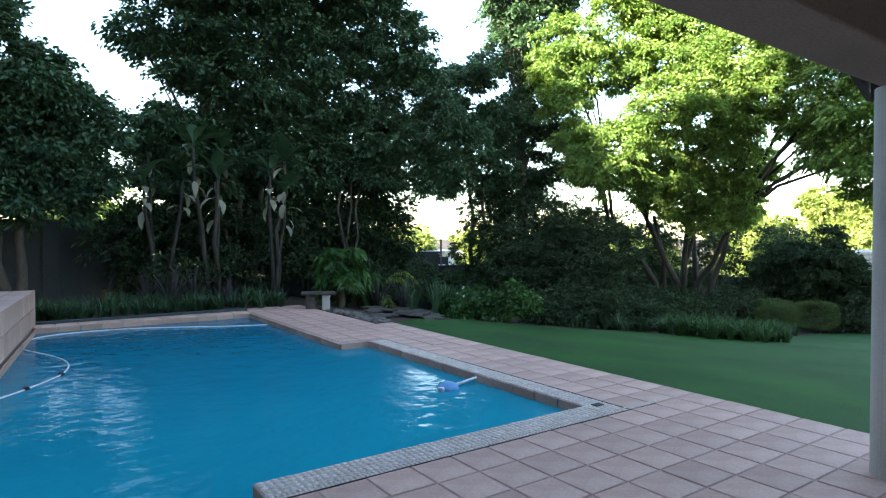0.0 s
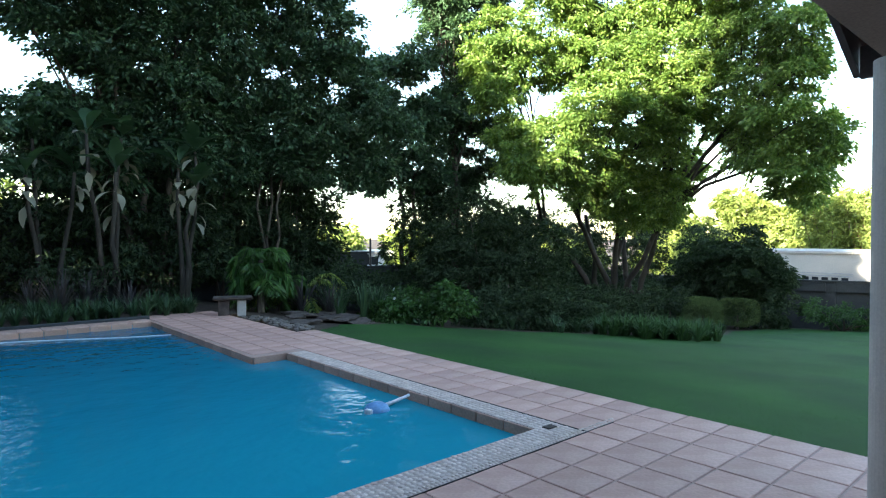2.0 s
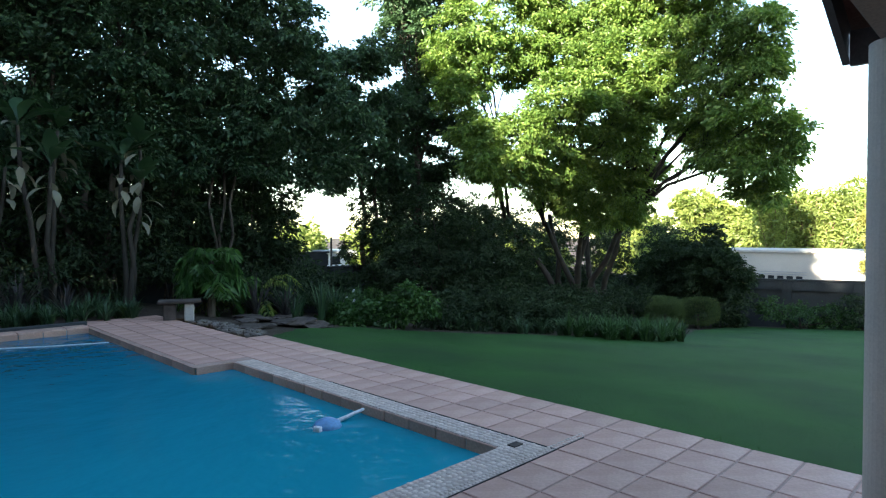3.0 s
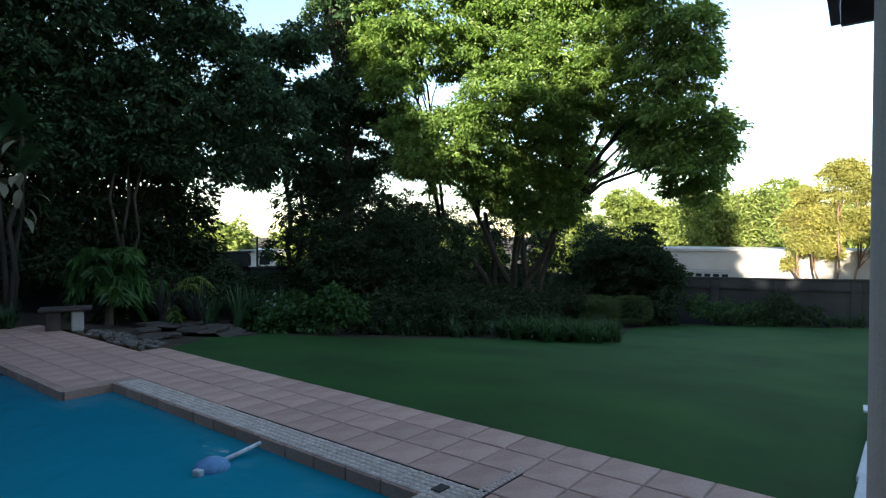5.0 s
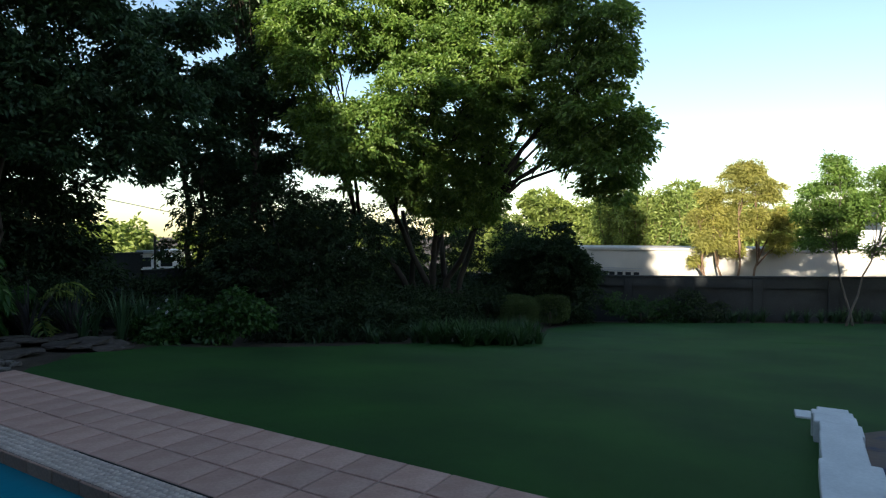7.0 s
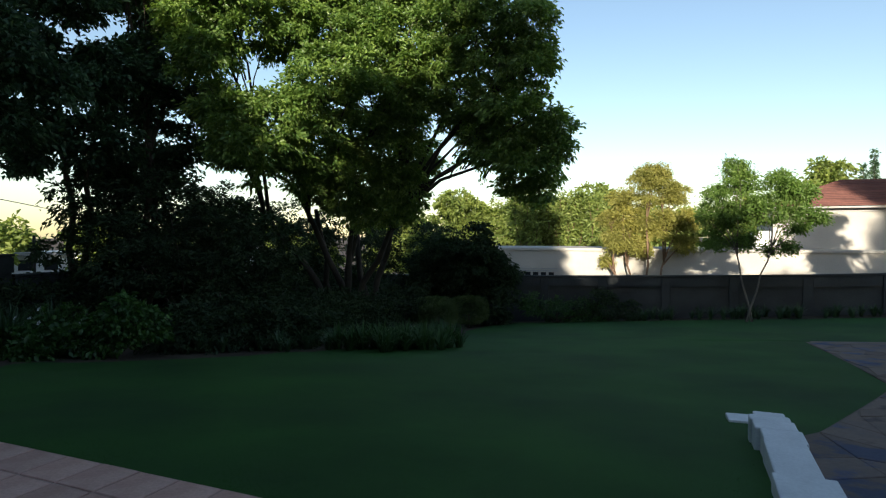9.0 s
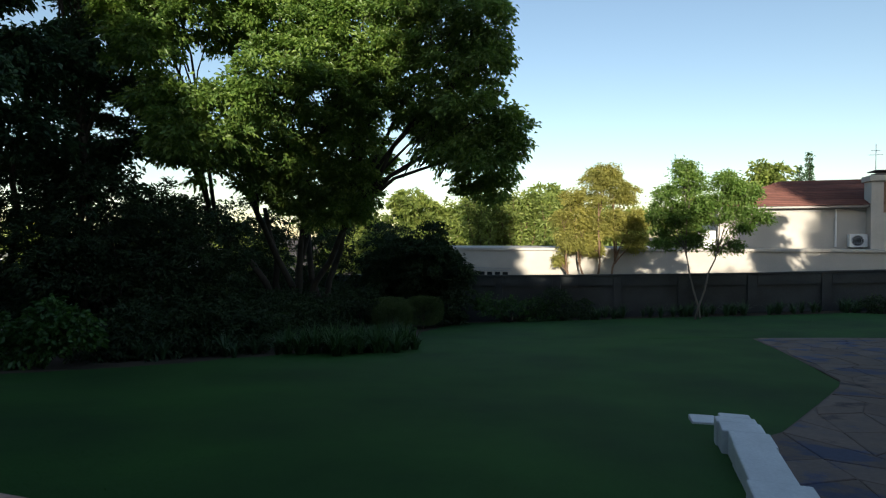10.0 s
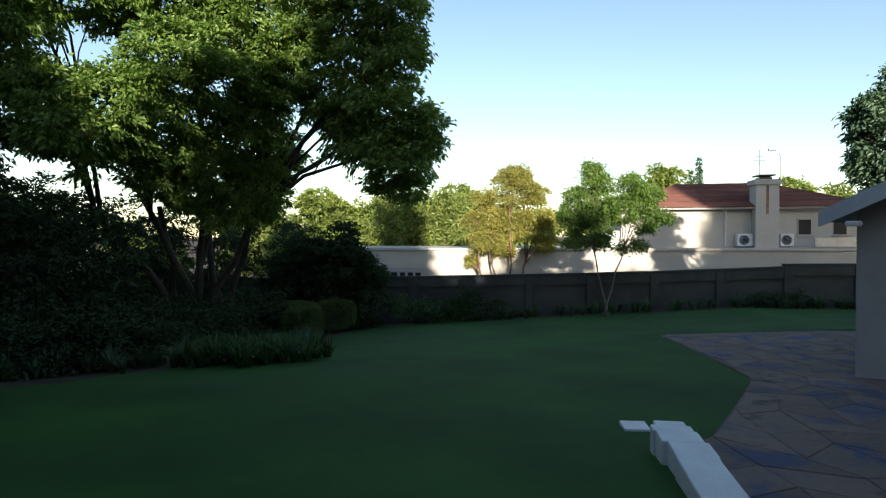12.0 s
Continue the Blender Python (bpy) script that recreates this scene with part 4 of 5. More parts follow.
dark_shrub("tall dark-leaved shrub in the shaded bed", (9.6, 9.6), [(-0.7, 1.6, 2.6, 0.8), (0.1, 1.0, 3.2, 1.2), (1.0, 0.1, 2.8, 1.1), (-1.0, 0.7, 1.9, 1.0), (0, -0.3, 1.5, 1.1), (0.9, -1.4, 2.3, 1.1), (0.4, -1.6, 0.9, 0.9), (-0.7, -1.0, 0.6, 0.7)], 31)
dark_shrub("tall dark rounded shrub behind the clipped balls", (20.6, 6.4), [(0.2, 0.1, 3.4, 0.9), (-0.2, 0.9, 2.7, 1.1), (0.3, -0.4, 2.6, 1.0), (0, 0, 1.8, 1.3), (0.2, -0.9, 1.3, 1.0), (0, 1.2, 1.2, 1.1), (0.3, -0.9, 2.0, 0.9), (-0.3, 1.8, 2.2, 0.9), (-0.3, 0.2, 2.7, 1.2), (0.2, -0.4, 0.7, 1.2)], 32, leaf_len=0.13, density=4200)
dark_shrub("dense dark shrub under the shade tree", (13.6, 9.6), [(0, 0, 0.9, 1.0), (0.8, -0.6, 0.8, 0.9), (-0.9, 0.5, 1.0, 0.9), (0.2, 0.9, 1.3, 0.9)], 33)
dark_shrub("dense dark shrub under the shade tree", (16.6, 7.4), [(0, 0, 0.7, 0.8), (0.9, 0.5, 0.9, 0.8), (-0.9, 0.4, 0.8, 0.8)], 34)
dark_shrub("loose dark shrub along the shaded bed", (11.6, 7.4), [(0, 0, 0.6, 0.7), (-0.8, 0.5, 0.7, 0.7), (0.9, -0.2, 0.5, 0.6)], 35)
dark_shrub("dark shrub before the far boundary wall", (7.2, 11.8), [(0, 0, 0.7, 0.8), (0.9, 0.1, 0.8, 0.8), (-0.9, 0.1, 0.9, 0.8), (1.9, 0.2, 0.6, 0.7)], 36)
dark_shrub("dark bushy shrub beside the philodendron", (4.2, 10.2), [(0, 0, 0.6, 0.7), (0.7, 0.3, 0.8, 0.7), (-0.5, 0.6, 0.9, 0.7)], 37)
dark_shrub("dark shrub against the boundary wall", (0.9, 11.8), [(0, 0, 0.8, 0.8), (0.9, 0.2, 1.2, 0.9), (-0.6, 0.3, 1.5, 0.8), (0.3, 0.3, 2.0, 0.9)], 38)
dark_shrub("grey-brown twiggy shrub behind the pool", (-1.0, 10.8), [(0, 0, 0.6, 0.6), (-0.5, 0.2, 0.9, 0.5), (0.4, 0.1, 0.9, 0.5)], 39, density=900)
dark_shrub("green leafy shrub along the wall bed", (21.9, 3.4), [(0, 0, 0.6, 0.6), (0.1, -0.8, 0.6, 0.6), (0, 0.8, 0.7, 0.6), (0.1, -1.5, 0.4, 0.45)], 40, M_LEAF_BROAD)
dark_shrub("dark creeping shrub along the lawn edge", (19.0, 8.6), [(0, 0, 0.8, 0.9), (1.2, 0, 0.9, 0.9), (-1.2, 0.2, 0.8, 0.9), (2.6, -0.4, 1.0, 0.9)], 43)
for k, (x, y) in enumerate(((9.4, 12.3), (10.9, 12.4), (12.4, 11.8), (13.8, 12.3), (15.2, 11.8), (17.8, 11.6), (20.6, 10.6), (22.4, 8.8))):
    dark_shrub("tall dark hedge shrub along the far wall", (x, y), [(0, 0, 1.0, 1.2), (0.9, 0.1, 1.9, 1.2), (-1.0, 0, 2.1, 1.2), (0.1, 0.2, 3.0, 1.3), (0.6, 0.1, 3.9, 1.0), (-0.8, 0.1, 3.6, 1.0)], 80 + k, density=1250, leaf_len=0.125, group="hedge shrubs")

for k, (x, h) in enumerate(((-1.9, 2.4), (-0.6, 2.8), (0.3, 3.7), (1.3, 4.1), (2.3, 4.2), (3.3, 4.2), (4.3, 3.8), (5.1, 2.9))):
    dark_shrub("tall dark shrub filling the bed against the boundary wall", (x, 12.5), [(0, 0, 0.25 * h, 0.8), (0.5, 0, 0.5 * h, 0.85), (-0.5, 0.1, 0.6 * h, 0.85), (0.1, 0, 0.85 * h, 0.8), (0.4, 0.1, h, 0.7)], 180 + k, density=1400, leaf_len=0.14, group="wall shrubs")

for k in range(7):   # the neighbour's hedge close behind the wall
    x = -0.5 + 1.0 * k
    dark_shrub("tall dark hedge shrub close behind the boundary wall", (x, 14.2), [(0, 0, 1.6, 0.9), (0.4, 0.1, 2.6, 0.95), (-0.4, 0, 3.4, 0.95), (0.2, 0.1, 4.2, 0.9), (-0.1, 0, 4.6, 0.7)], 260 + k, density=1300, leaf_len=0.15, width=0.55, group="neighbour's hedge")

dark_shrub("leafy green shrub before the boundary wall", (22.2, 1.4), [(0, 0, 0.5, 0.6), (0.1, 0.8, 0.6, 0.65), (0, -0.7, 0.4, 0.55), (0.1, 0.3, 0.95, 0.45)], 44)
dark_shrub("low dark shrub before the boundary wall", (22.4, -9.6), [(0, 0, 0.35, 0.45), (0.1, 0.6, 0.3, 0.4), (0, -0.6, 0.3, 0.4)], 45)
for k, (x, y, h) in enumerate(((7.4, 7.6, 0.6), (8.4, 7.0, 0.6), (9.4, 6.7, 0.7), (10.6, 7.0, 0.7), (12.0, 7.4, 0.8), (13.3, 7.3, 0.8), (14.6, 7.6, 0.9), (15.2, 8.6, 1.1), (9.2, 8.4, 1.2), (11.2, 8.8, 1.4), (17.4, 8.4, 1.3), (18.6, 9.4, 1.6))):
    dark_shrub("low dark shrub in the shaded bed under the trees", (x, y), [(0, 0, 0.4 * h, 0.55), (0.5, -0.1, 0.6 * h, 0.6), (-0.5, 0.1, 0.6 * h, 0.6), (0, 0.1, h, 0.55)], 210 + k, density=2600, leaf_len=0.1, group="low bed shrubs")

# clipped balls
for k, (x, y, r) in enumerate(((16.5, 6.15, 0.5), (19.2, 6.1, 0.6), (17.4, 6.7, 0.6))):
    z = ground_z(x, y)
    rng = np.random.default_rng(90 + k)
    t = thing("clipped_shrub", "rounded clipped green shrub standing at the lawn edge", "shrub", (x, y, z), group="clipped balls")
    part("stem", tube(bmesh.new(), [Vector((0, 0, -0.1)), Vector((0.02, 0, 0.2)), Vector((0, 0, 0.5))], [0.05, 0.04, 0.03], 6), M_BARK, t)
    n = 9000
    d = rng.normal(size=(n, 3))
    d /= np.linalg.norm(d, axis=1, keepdims=True)
    d /= (np.abs(d) ** 3.2).sum(1, keepdims=True) ** (1 / 3.2)
    rad = r * (1 - 0.25 * rng.random(n) ** 2) * (1 + 0.03 * np.sin(7 * d[:, 0]) * np.cos(6 * d[:, 1]))
    link_mesh("foliage", leaf_mesh("foliage", d * rad[:, None] * [1.15, 1.15, 0.82] + [0, 0, r * 0.95 + 0.06], d + rng.normal(size=(n, 3)) * 0.5, rng.uniform(0.03, 0.06, n), rng, 0.55), M_LEAF_BALL, t)


# ---- strappy border plants ----
def strap_mesh(name, n, length, width, seed, spread=0.75, arch=0.9):
    """A tuft of arching strap leaves, four segments each."""
    rng = np.random.default_rng(seed)
    verts, faces = [], []
    for _ in range(n):
        a, lean, ln = rng.uniform(0, math.tau), rng.uniform(0.1, spread), length * rng.uniform(0.65, 1.15)
        out, side = np.array([math.cos(a), math.sin(a), 0]), np.array([-math.sin(a), math.cos(a), 0])
        p, base = out * rng.uniform(0, 0.07) + side * rng.uniform(-0.05, 0.05), len(verts)
        angle = lean * 0.5
        for k in range(5):
            w = width * (0.8, 1.0, 0.9, 0.6, 0.08)[k] / 2
            verts += [p - side * w, p + side * w]
            p = p + ln / 4 * (out * math.sin(angle) + np.array([0, 0, 1]) * math.cos(angle))
            angle += arch * lean * 0.55
        for k in range(4):
            faces.append((base + 2 * k, base + 2 * k + 1, base + 2 * k + 3, base + 2 * k + 2))
    return from_arrays(name, np.array(verts), np.array(faces))


def strap_plant(label, at, mesh, turn, scale, group):
    t = thing("strap_leaved_plant", label, "plant", (at[0], at[1], ground_z(*at) - 0.03), turn, group)
    ob = new("leaves", mesh)
    ob.parent, ob.scale = t, (scale,) * 3
    return t


TUFTS = [strap_mesh("leaves", 46, 0.62, 0.035, 100 + k) for k in range(3)]
TALL_TUFTS = [strap_mesh("leaves", 40, 1.0, 0.04, 110 + k, 0.5, 0.7) for k in range(2)]
for m in TUFTS + TALL_TUFTS:
    m.materials.append(M_LEAF_DARK)
LAWN_TUFTS = [strap_mesh("leaves", 52, 0.6, 0.035, 104 + k, 0.85, 1.0) for k in range(3)]
M_LEAF_STRAP = leaf_material("leaf_strap", (0.026, 0.068, 0.02), (0.056, 0.12, 0.034), 0.75, 0.2)
for m in LAWN_TUFTS:
    m.materials.append(M_LEAF_STRAP)
rnd2 = random.Random(9)
for k in range(48):   # the oval patch that juts into the lawn
    a, r = rnd2.uniform(0, math.tau), math.sqrt(rnd2.random())
    x, y = 10.1 + 0.46 * 1.45 * r * math.cos(a) + 0.89 * 1.0 * r * math.sin(a), 4.25 - 0.89 * 1.45 * r * math.cos(a) + 0.46 * 1.0 * r * math.sin(a)
    strap_plant("green strap-leaved border plant at the lawn edge", (x, y), LAWN_TUFTS[k % 3], rnd2.uniform(0, 360), rnd2.uniform(0.6, 1.1), "strap-leaved lawn border")
for k in range(96):   # behind the pool
    x, y = rnd2.uniform(-4.4, 0.6), 9.05 + 1.6 * rnd2.random() ** 1.3
    strap_plant("dark green strap-leaved plant behind the pool", (x, y), TUFTS[k % 3], rnd2.uniform(0, 360), rnd2.uniform(0.45, 0.75), "strap-leaved pool border")
for k in range(12):
    x, y = rnd2.uniform(3.0, 5.6), rnd2.uniform(8.4, 10.4)
    strap_plant("tall dark strap-leaved plant beside the rockery", (x, y), TALL_TUFTS[k % 2], rnd2.uniform(0, 360), rnd2.uniform(0.6, 1.0), "tall strap-leaved plants")
for k in range(84):
    x, y = rnd2.uniform(22.0, 23.1), rnd2.uniform(-13, 5)
    strap_plant("low green border plant along the boundary wall", (x, y), TUFTS[k % 3], rnd2.uniform(0, 360), rnd2.uniform(0.5, 0.95), "wall border plants")
for k in range(46):
    x = rnd2.uniform(6.6, 16.0)
    y = lawn_left(x) + rnd2.uniform(0.12, 1.3)
    strap_plant("low dark border plant in the shaded bed", (x, y), TUFTS[k % 3], rnd2.uniform(0, 360), rnd2.uniform(0.5, 0.8), "shaded border plants")

# ---- white-flowered bush ----
fz = ground_z(5.6, 7.8) - 0.03
fb = shrub("flowering_shrub", "leafy green shrub with a few white flowers", (5.6, 7.8, fz), [(0.1, -0.3, 0.45, 0.5), (0.3, -0.6, 0.55, 0.45), (-0.1, 0.6, 0.35, 0.5), (0.0, 1.3, 0.35, 0.5), (-0.3, 0.2, 0.3, 0.45), (0.2, -0.35, 0.85, 0.3), (-0.7, 1.0, 0.3, 0.45), (-0.9, 0.3, 0.25, 0.4)], 51, M_LEAF_BROAD, 0.1, 4200, width=0.6)
rng = np.random.default_rng(52)
for k in range(11):
    bm = bmesh.new()
    for q in range(5):
        a = q * math.tau / 5
        c, s = math.cos(a), math.sin(a)
        v = [bm.verts.new((r * c - w * s, r * s + w * c, h)) for r, w, h in ((0.004, 0, 0), (0.03, -0.018, 0.008), (0.05, 0, 0.004), (0.03, 0.018, 0.008))]
        bm.faces.new(v)
    f = part("flower", bm, M_PETAL, fb)
    f.location = (-0.35 + rng.uniform(-0.25, 0.3), rng.uniform(-0.2, 1.5), 0.62 + rng.uniform(-0.15, 0.2))
    f.rotation_euler = (rng.uniform(-0.5, 0.2), -0.9 + rng.uniform(-0.3, 0.3), 0)


# ---- large-leaved plants ----
def fronds(name, at, n, length, seed, leaf, label, category, leaflets=13, rise=0.8, leaflet=0.34, stalk=0.5, lift=0.0, broad=0.26):
    """Arching stalks, each with a feathered blade of leaflets."""
    rng = np.random.default_rng(seed)
    t = thing(name, label, category, at)
    if lift:
        part("trunk", tube(bmesh.new(), [Vector((0, 0, -0.05)), Vector((0.03, 0.02, lift * 0.5)), Vector((0, 0, lift + 0.14))], [0.09, 0.07, 0.06], 8), M_BARK, t)
    for _ in range(n):
        a, up = rng.uniform(0, math.tau), rng.uniform(0.1, 1.35)
        out = np.array([math.cos(a), math.sin(a), 0.0])
        ln = length * rng.uniform(0.75, 1.15)
        low = lift * rng.uniform(0.25, 1.0)
        line = []
        for u in np.linspace(0, 1, 9):
            line.append(out * ln * u * math.cos(up * 0.75) + np.array([0, 0, 1]) * (ln * rise * (math.sin(up) * u * 1.35 - 1.0 * u * u)) + [0, 0, 0.12 + low])
        bm = tube(bmesh.new(), [Vector(p) for p in line], [0.016 - 0.0015 * k for k in range(9)], 5)
        stem = part("frond", bm, M_LEAF_BROAD, t)
        us = np.repeat(np.linspace(stalk, 1.0, leaflets), 2)
        pts = np.array([[np.interp(u, np.linspace(0, 1, 9), [p[k] for p in line]) for k in range(3)] for u in us])
        d = np.array(line[-1]) - np.array(line[4])
        d = d / np.linalg.norm(d)
        side = np.cross(d, [0, 0, 1.0])
        side /= np.linalg.norm(side)
        sign = np.tile([1, -1], leaflets)[:, None]
        ways = side * sign + d * (0.35 + 0.9 * (us[:, None] - stalk)) + rng.normal(size=(len(us), 3)) * 0.12
        size = leaflet * np.sin(math.pi * (0.18 + 0.72 * (us - stalk) / (1 - stalk)))
        tagged(link_mesh("blade", leaf_mesh("blade", pts, ways, size, rng, broad, 0.3, 0.05), leaf, stem), kind="stuff")
    return t


fronds("philodendron", (2.1, 9.5, -0.12), 70, 0.72, 53, M_LEAF_BROAD, "large green philodendron with deeply cut hanging leaves", "plant", 11, 1.2, 0.34, 0.35, 1.1, 0.3)
fronds("philodendron", (2.9, 10.1, -0.2), 20, 1.0, 54, M_LEAF_BROAD, "green philodendron with deeply cut hanging leaves behind the rockery", "plant", 11, 1.0, 0.28, 0.45, 0.5)
FLAX = [strap_mesh("leaves", 60, 0.95, 0.035, 118 + k, 0.9, 0.5) for k in range(2)]
for m in FLAX:
    m.materials.append(M_LEAF_PURPLE)
for k, (x, y, size) in enumerate(((3.1, 9.4, 0.95), (3.6, 9.0, 0.8), (3.9, 9.7, 0.9), (-1.6, 10.3, 1.0), (-1.1, 10.6, 0.9), (-2.0, 10.8, 0.8), (-0.4, 10.2, 0.7))):
    strap_plant("spiky grey-purple flax in the shaded bed", (x, y), FLAX[k % 2], 57 * k, size, "purple flax")
# the brighter leaf colour stands in for sun on these fronds
fronds("tree_fern", (3.4, 10.2, -0.2), 12, 1.7, 55, M_LEAF_FAR, "feathery palm behind the rockery, sunlight put into its bright leaf colour", "palm", 16, 1.05, 0.22, 0.3)


def banana(at, height, seed, label):
    """Thin stems topped by fans of paddle leaves, some withered and hanging."""
    rng = np.random.default_rng(seed)
    t = thing("strelitzia", label, "tree", at)
    for s in range(3):
        a = rng.uniform(0, math.tau)
        h = height * rng.uniform(0.75, 1.1)
        top = np.array([0.5 * math.cos(a), 0.5 * math.sin(a), h])
        part("stem", tube(bmesh.new(), bent((0.12 * math.cos(a), 0.12 * math.sin(a), -0.1), top, rng, 0.03, 5), [0.055, 0.05, 0.045, 0.04, 0.03], 8), M_BARKDARK, t, smooth=True)
        for k in range(13):
            b = rng.uniform(0, math.tau)
            dead = k < 6
            out = np.array([math.cos(b), math.sin(b), 0])
            side = np.array([-math.sin(b), math.cos(b), 0])
            bm = bmesh.new()
            p, ang = top.copy() - [0, 0, rng.uniform(0.05, 0.9) if dead else 0.0], (rng.uniform(1.1, 2.3) if dead else rng.uniform(0.15, 0.9))
            rows, ln = [], rng.uniform(0.9, 1.3) * (0.42 if dead else 0.72)
            for q in range(8):
                w = (0.01, 0.012, 0.11, 0.17, 0.18, 0.15, 0.09, 0.01)[q] * (0.42 if dead else 0.7)
                lift = np.array([0, 0, 0.25 * w])
                rows.append([bm.verts.new(p - side * w + lift), bm.verts.new(p), bm.verts.new(p + side * w + lift)])
                p = p + ln / 7 * (out * math.sin(ang) + np.array([0, 0, 1]) * math.cos(ang)) + rng.normal(size=3) * 0.008
                ang += (0.2 if dead else 0.16)
            for r0, r1 in zip(rows, rows[1:]):
                for c in (0, 1):
                    bm.faces.new((r0[c], r0[c + 1], r1[c + 1], r1[c]))
            part("leaf", bm, M_LEAF_PALE if dead else M_LEAF_DARK, t, "withered pale hanging leaf" if dead else "", smooth=True)
    return t


banana((-0.5, 10.9, -0.1), 3.9, 56, "strelitzia tree with pale withered leaves behind the pool")
banana((0.9, 11.0, -0.1), 3.5, 57, "strelitzia tree with dark paddle leaves behind the pool")
banana((-1.6, 11.6, -0.1), 3.5, 58, "strelitzia tree with pale withered leaves at the wall")


# ---- rockery ----
def rock_mesh(seed, flat):
    rng = np.random.default_rng(seed)
    bm = bmesh.new()
    bmesh.ops.create_icosphere(bm, subdivisions=2, radius=1.0)
    off = rng.uniform(0, 50, 3)
    for v in bm.verts:
        f = 1 + 0.35 * noise.noise(Vector(v.co) * 1.3 + Vector(off)) + 0.12 * noise.noise(Vector(v.co) * 4 + Vector(off))
        v.co = Vector((max(min(v.co.x * f, 0.85), -0.85), max(min(v.co.y * f, 0.8), -0.8), max(min(v.co.z * f, 0.7), -0.7) * flat))
    mesh = bpy.data.meshes.new("rock")
    bm.to_mesh(mesh)
    bm.free()
    mesh.materials.append(M_STONE)
    return mesh


ROCKS = [rock_mesh(120 + k, 0.15) for k in range(4)] + [rock_mesh(130 + k, 0.7) for k in range(3)]
M_COBBLE = surface("cobble", (0.10, 0.082, 0.07), (0.21, 0.18, 0.155), 6, 35, 0.8, 0.4, 0.006, by="object", spread=0.3)
for m in ROCKS[4:]:
    m.materials[0] = M_COBBLE
for k in range(170):
    big = k < 34
    if big:
        x, y = 1.7 + rnd2.uniform(0, 2.2), 6.9 + rnd2.uniform(0, 2.4)
        if y < lawn_left(x) + 0.25:
            y = lawn_left(x) + 0.3 + rnd2.uniform(0, 0.8)
        r = rnd2.uniform(0.16, 0.33)
    else:
        x, y = 1.05 + rnd2.uniform(0, 0.5), 5.75 + rnd2.uniform(0, 2.4)
        r = rnd2.uniform(0.025, 0.058)
    rock = new("rock", ROCKS[k % 4] if big else ROCKS[4 + k % 3])
    rock.matrix_world = pose(x, y, ground_z(x, y) - 0.05 + r * (0.14 + (0.12 * (k % 3) if big else 0.35)), rnd2.uniform(-8, 8), rnd2.uniform(-8, 8), rnd2.uniform(0, 360)) @ Matrix.Diagonal((r, r, r, 1))
    tagged(rock, "flat dark brown rockery stone stacked beside the deck" if big else "small pale grey cobble at the deck edge", "rock", "rockery stones" if big else "cobbles")

bench = thing("stone_bench", "low stone bench with an overhanging slab on block legs", "bench", (1.0, 8.35, -0.03), -22)
part("slab", boxed(-0.37, 0.37, -0.20, 0.20, 0.33, 0.39, 0.028), M_STONE, bench, "rounded dark stone slab")
part("leg", boxed(-0.27, -0.06, -0.13, 0.13, 0.0, 0.328, 0.02), M_STONE, bench, "dark stone leg")
part("leg", boxed(0.08, 0.25, -0.13, 0.13, 0.0, 0.328, 0.02), M_CREAM, bench, "pale cream block leg")

# ---- beyond the walls ----
OLIVE = [(29.1, 0.5, 4.0, 1.03), (29.1, 1.7, 3.3, 0.80), (29.2, -0.5, 3.5, 0.86), (29.2, 1.2, 2.2, 1.03), (29.3, -0.2, 2.0, 1.08), (29.1, 2.0, 1.2, 0.80), (29.3, -1.2, 2.2, 0.71), (29.1, 0.4, 4.6, 0.63), (29.3, -1.1, 1.1, 0.63), (29.1, 2.5, 0.3, 0.37), (29.2, 0.9, 0.9, 0.63), (29.1, -0.1, 4.5, 0.57), (29.1, 2.3, 2.4, 0.57)]
tree("olive_tree", "rounded yellow-green tree in sunlight beyond the boundary wall", (27.6, 0.3, -2.4), [(1.4, 1.2, 2.6), (1.4, 0.2, 3.2), (1.5, -0.6, 2.9), (1.4, 2.0, 2.4)], OLIVE, 41, M_LEAF_OLIVE, M_BARKWARM, 0.12, 7500, 0.075, shell=0.2, twig=0.34, width=0.36, boughs=12, loose=0.2)
THIN = [(21.4, -3.1, 3.4, 0.64), (21.3, -4.1, 3.2, 0.64), (21.3, -4.8, 2.9, 0.59), (21.5, -2.3, 2.9, 0.59), (21.5, -2.7, 2.2, 0.72), (21.4, -3.7, 2.4, 0.72), (21.3, -4.6, 2.1, 0.64), (21.6, -1.9, 2.2, 0.38), (21.6, -2.3, 1.3, 0.55), (21.5, -3.2, 1.3, 0.51), (21.2, -5.3, 2.1, 0.34), (21.4, -4.4, 1.1, 0.34), (21.4, -2.9, 3.8, 0.42), (21.4, -3.9, 1.0, 0.25)]
tree("young_tree", "slender young tree with a pale forked trunk before the boundary wall", (20.8, -3.3, ground_z(20.8, -3.3) - 0.05), [(0.5, 0.4, 2.5), (0.5, -0.7, 2.6)], THIN, 42, M_LEAF_YOUNG, M_BARKPALE, 0.10, 7500, 0.036, shell=0.25, boughs=9, loose=0.15)


def far_tree(label, at, height, radius, seed, leaf, name="tree"):
    rng = np.random.default_rng(seed)
    x, y, z = at
    lobes = [(x + rng.uniform(-0.6, 0.6) * radius, y + rng.uniform(-0.6, 0.6) * radius, z + height * u, radius * rng.uniform(0.4, 0.62)) for u in np.linspace(0.3, 0.88, 9)]
    return tree(name, label, at, [(0, 0, height * 0.4)], lobes, seed, leaf, M_BARK, 0.055 * radius + 0.24, 1500 / radius / radius + 280, 0.12, limb_every=2, shell=0.3, twig=0.55, boughs=9)


